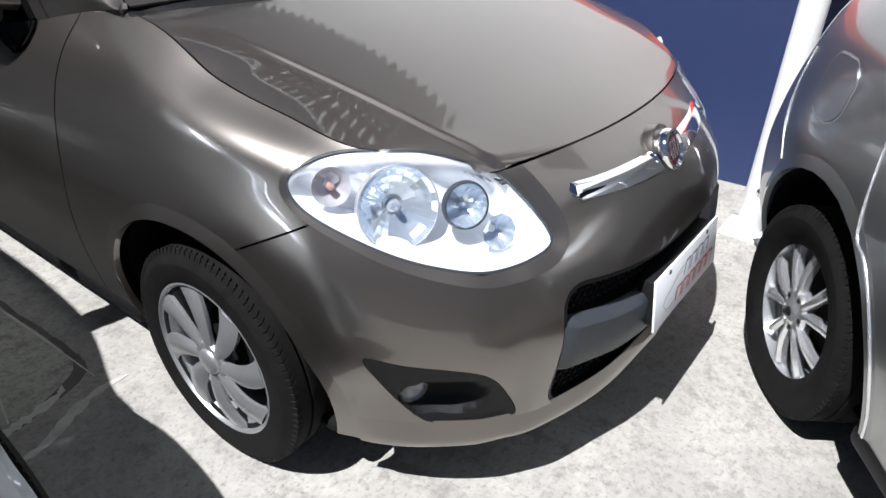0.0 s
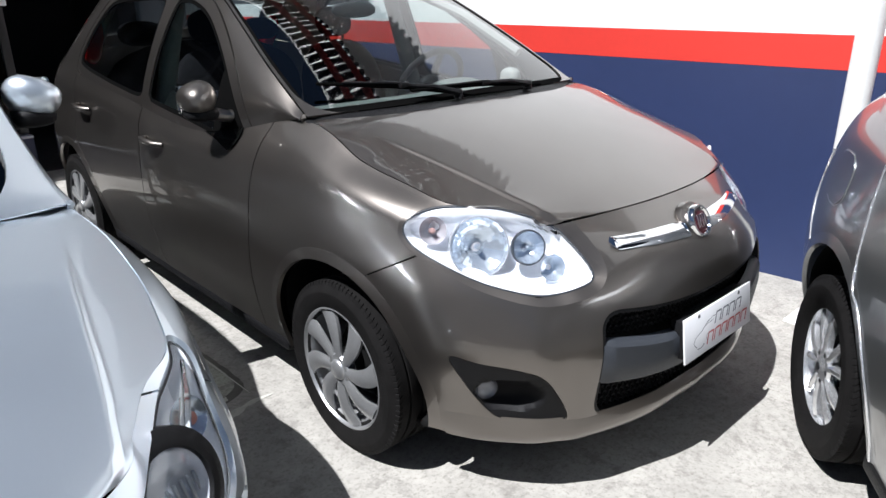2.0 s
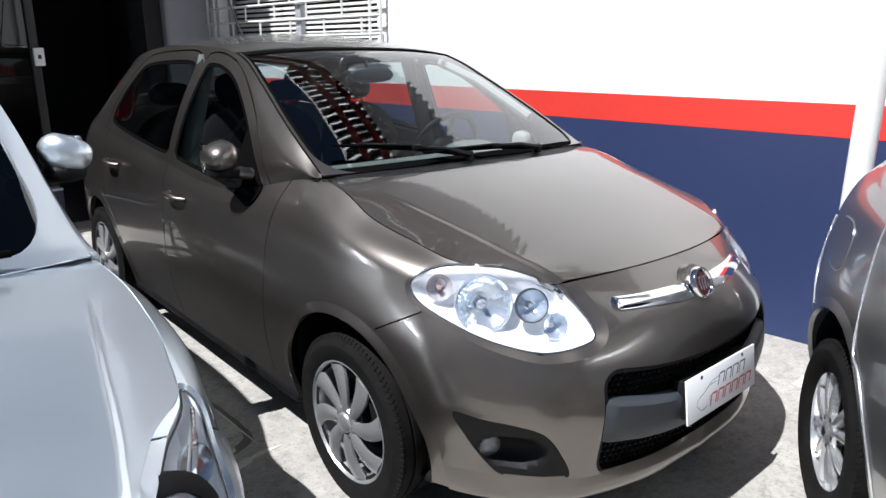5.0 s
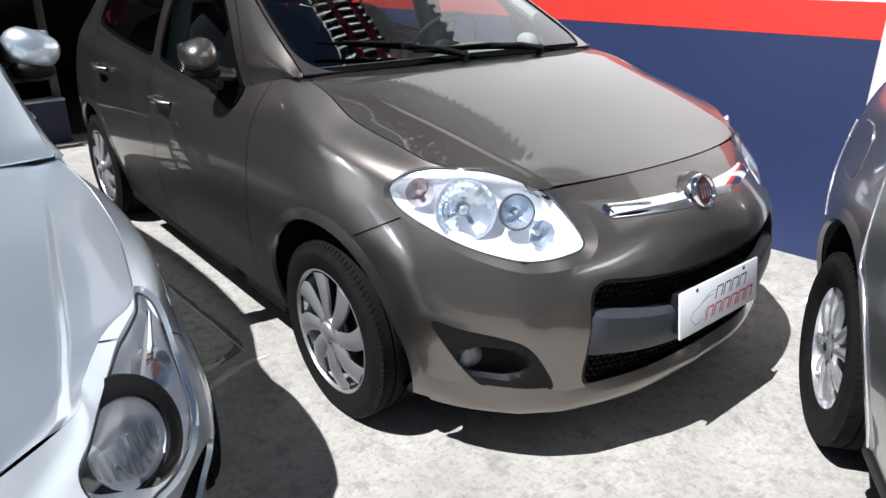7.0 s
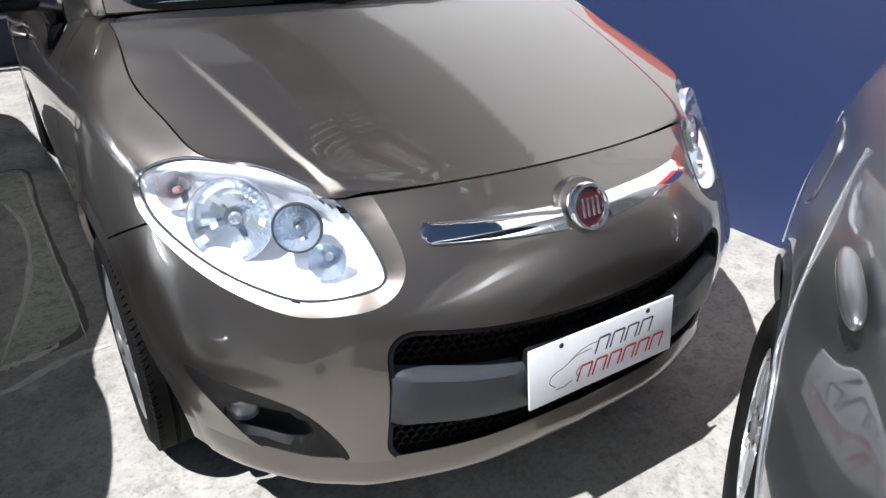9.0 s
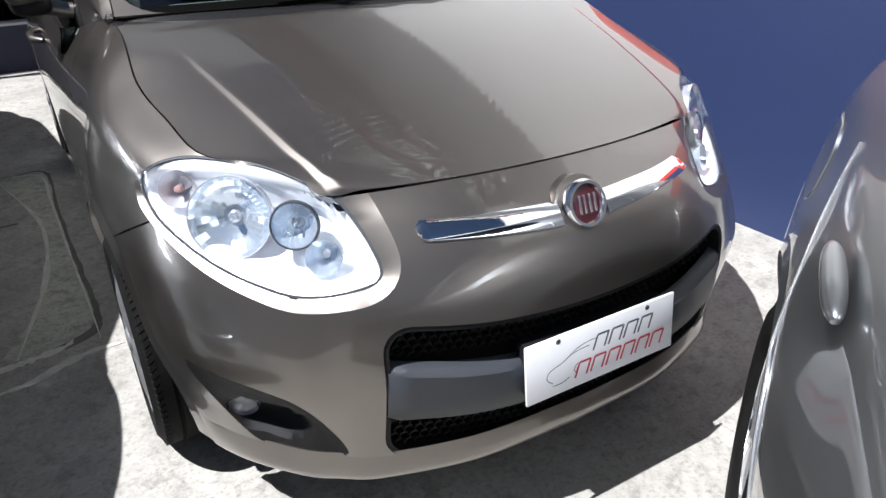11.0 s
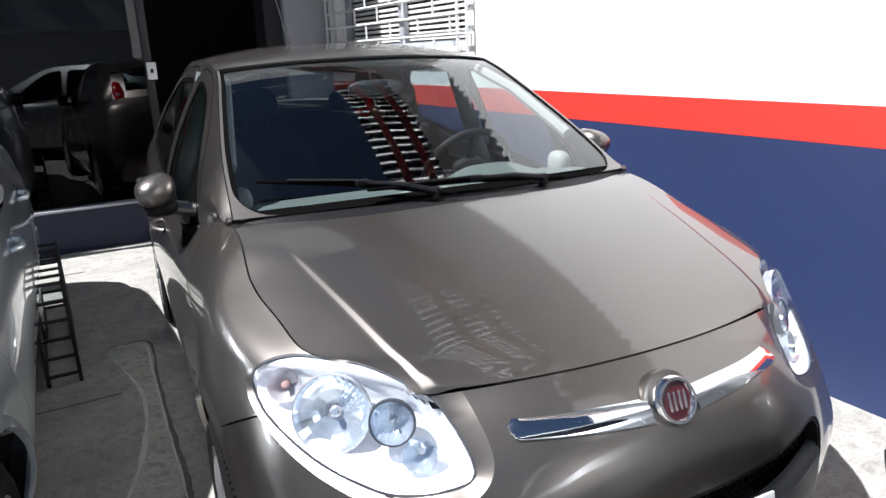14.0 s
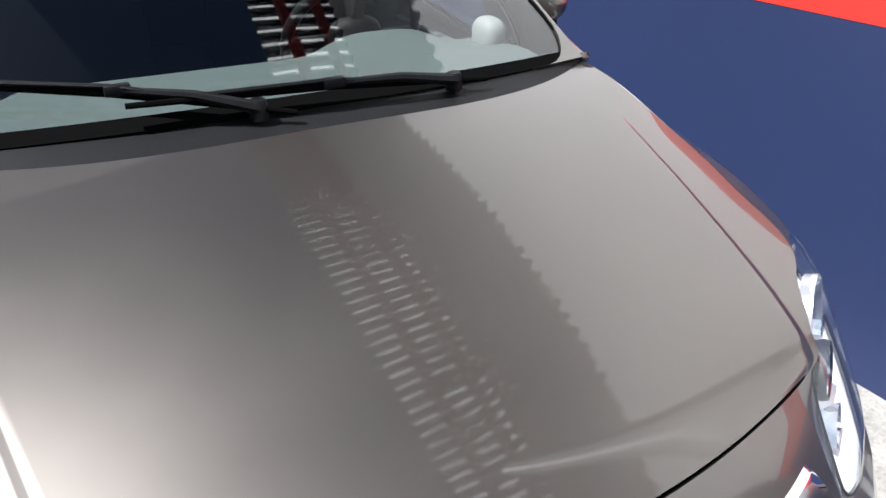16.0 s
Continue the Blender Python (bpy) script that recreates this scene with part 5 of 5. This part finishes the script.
def silver_car():
    car = thing("family_car", "silver-blue metallic family car parked beside the hatchback", "car", pose(-2.018, -.04, 0, 0, 0, 3.2))
    forms = body_forms(lower_nose)
    A, B = np.array((.50, .60)), np.array((.62, .50))
    car_body(car, forms, M["silver"], LAMP_S, FOG_S, GRILLE_S, "privacy_glass", low=.14, edge=(.010, .007), track=.70, axle=FRONT_AXLE, seam_at=(A, B), windows=[np.stack([w[:, 0], w[:, 1] + .06 * np.clip((w[:, 1] - .95) / .45, 0, 1)], 1) for w in (WINDOW_F, WINDOW_R)])
    for sign in (-1, 1):
        ob = lamp_shell(car, forms, sign, LAMP_S, "swept headlight with amber indicator and round projector", M["lampbody"], .07)
        face = Vector((sign * .35, -.86, .36)).normalized()
        turn = face.to_track_quat("Z", "Y").to_matrix().to_4x4()
        m = Matrix.Translation(Vector(on_shell(forms, sign, .115, .535)) - face * .020) @ turn
        part("projector_bowl", lathe([(.0, -.05), (.04, -.045), (.068, -.02), (.080, .004)], m, 40), M["smoke"], ob)
        part("projector_ring", lathe([(.078, .0), (.080, .010), (.094, .010), (.118, -.004), (.120, -.03)], m, 40), M["trim"], ob, "black ring")
        lens = part("projector_lens", lathe([(0, .016), (.03, .014), (.055, .008), (.078, .0)], m, 40), M["lens"], ob)
        lens.visible_shadow = False
        for k in range(9):
            x = -.064 + k * .016
            h = math.sqrt(.078 ** 2 - x * x) * .9
            part("flute", box(x - .003, x + .003, -h, h * .1, -.02, -.014, .001, 1), M["satin"], ob).matrix_local = m
        m = Matrix.Translation(Vector(on_shell(forms, sign, .285, .575)) - face * .022) @ turn
        part("indicator_bowl", lathe([(.0, -.03), (.03, -.02), (.046, .0)], m, 28), M["mirror"], ob)
        part("indicator_bulb", lathe([(0, .012), (.013, .008), (.015, -.02)], m, 16), M["amber"], ob, "amber indicator bulb")
        p = [Vector(on_shell(forms, sign, a, z)) - face * .014 for a, z in ((.375, .655), (.31, .615), (.24, .575), (.23, .52))]
        part("chrome_fin", tube(p, [.004, .010, .013, .008], 8), M["chrome"], ob)
        fogw = np.where((forms["shell"][0][:, 1] < .62) & (forms["shell"][0][:, 0] * sign > .4), away(lamp_axes(forms["shell"][0]), FOG_S), 1.0)
        piece = clip(forms["shell"], -fogw - .002)
        panel("fog_recess", (piece[0] + np.array((-sign * .3, .95, 0)) * (.05 * np.clip(-away(lamp_axes(piece[0]), FOG_S) / .02, 0, 1))[:, None], piece[1]), M["trim"], car, .012)
        side_mirror(car, sign, (sign * .79, 1.58, 1.058), M["silver"], (.072, .064, .072), "black", .30)
    V, F = forms["shell"]
    piece = clip((V, F), -guarded(away(V[:, [0, 2]], GRILLE_S), V, .6) - .002)
    panel("lower_grille", (piece[0] + (0, .04, 0), piece[1]), M["trim"], car, .05)
    for z in (.29, .33, .37, .41):
        part("grille_slat", tube([(x, .10 + .3 * abs(x) ** 1.9, z) for x in np.linspace(-.33, .33, 15)], .007, 6), M["trim"], car)
    screen_pillars(car, forms, M["silver"], rounded(-.92, .92, .05, 1.6, .20), 0)
    cowl = np.array([[(.715 * s, 1.01 + .08 * abs(s) ** 3 + .11 * t, .838 + .03 * t - .034 * abs(s) ** 6) for s in np.linspace(-1, 1, 31)] for t in (0, .5, 1)])
    panel("cowl", grid(cowl), M["silver"], car, .02, heart=(0, 1.1, .3), label="painted panel under the windscreen")
    part("wiper", tube([(.5, 1.09, .90), (.0, 1.07, .915), (-.15, 1.08, .92)], [.01, .008, .006], 8), M["seal"], car)
    part("dashboard", blob((0, 1.42, .80), (.62, .26, .09)), M["trim"], car)
    for x in (-.34, .34):
        seat(car, x, 2.1)


def grey_car():
    car = thing("compact_car", "dark grey metallic compact car parked with its tail near the wall", "car", pose(-1.92, -2.67, 0, 0, 0, -55))
    forms = body_forms(lambda P: P)
    car_body(car, forms, M["grey"], LAMP, FOG, GRILLE, "privacy_glass", wheels="alloy", gap=0.0, arch=.025, track=.728)
    V, F = forms["shell"]
    lid = rounded(-.075, .075, .745, .895, .045) + (3.35, 0)
    near = np.where(V[:, 0] < -.5, away(V[:, 1:], lid), 1.0)
    panel("fuel_flap", clip((V, F), -near), M["grey"], car, .006, lift=.0035, label="rounded square fuel flap")
    # satin ring puts the highlight round the flap into the colour
    ring = clip((V, F), -near + .0055)
    ring = clip(ring, away(ring[0][:, 1:], lid))
    panel("flap_highlight_ring", ring, M["satin"], car, 0, lift=.0012)
    for sign in (-1, 1):
        lamp_shell(car, forms, sign, LAMP, "clear headlight", M["lampbody"])
        side_mirror(car, sign, (sign * .838, 1.45, 1.010), M["grey"], (.076, .055, .068))
        f = np.where((V[:, 1] < .62) & (V[:, 0] * sign > .4), away(lamp_axes(V), FOG), 1.0)
        panel("fog_cover", clip((V, F), -f), M["trim"], car, .01, lift=-.01)
    f = guarded(away(V[:, [0, 2]], GRILLE), V, .6)
    panel("lower_grille", clip((V, F), -f), M["trim"], car, .02, lift=-.012)
    cowl_unit(car)
    # pull handle on the rear door
    part("pull_handle", blob((-.818, 2.762, .869), (.015, .088, .017), pose(0, 0, 0, 4), 2.4, 24, 40), M["grey"], car, "body-coloured pull handle")
    # rolled edge of the rear door; bright alloy paints in its highlight
    way = [(3.092, .935), (3.082, .87), (3.066, .78)] + [(3.2 + .388 * math.cos(radians(a)), AXLE_Z + .388 * math.sin(radians(a))) for a in (118, 128, 138, 148, 158, 168, 178, 188)]
    pts = []
    for y, z in way:
        d = np.hypot(V[:, 1] - y, V[:, 2] - z) + 9 * (V[:, 0] > -.4)
        k = np.argsort(d)[:4]
        pts.append((float(V[k, 0].mean()) - .001, y, z))
    P = cr(pts, np.linspace(0, len(pts) - 1, 40))
    part("door_edge", tube([tuple(p) for p in P], .0048, 10), M["alloy"], car, "rolled door edge with its highlight put in as bright alloy")
    # highlight of the bumper seam, drawn as a thin alloy tube
    pts = []
    for y, z in ((3.575, .86), (3.580, .77), (3.545, .68), (3.47, .585)):
        d = np.hypot(V[:, 1] - y, V[:, 2] - z) + 9 * (V[:, 0] > -.4)
        pts.append((float(V[np.argsort(d)[:4], 0].mean()) - .001, y, z))
    part("bumper_edge", tube([tuple(p) for p in cr(pts, np.linspace(0, 3, 20))], .0035, 8), M["alloy"], car)
    part("exhaust_pipe", lathe([(.017, .03), (.022, .03), (.022, -.07), (.017, -.07)], pose(-.62, 3.86, .262, 90, 0, 0), 24), M["chrome"], car, "chrome exhaust tip")
    part("dashboard", blob((0, 1.42, .86), (.62, .26, .09)), M["trim"], car)
    for x in (-.34, .34):
        seat(car, x, 2.1)


silver_car()
grey_car()
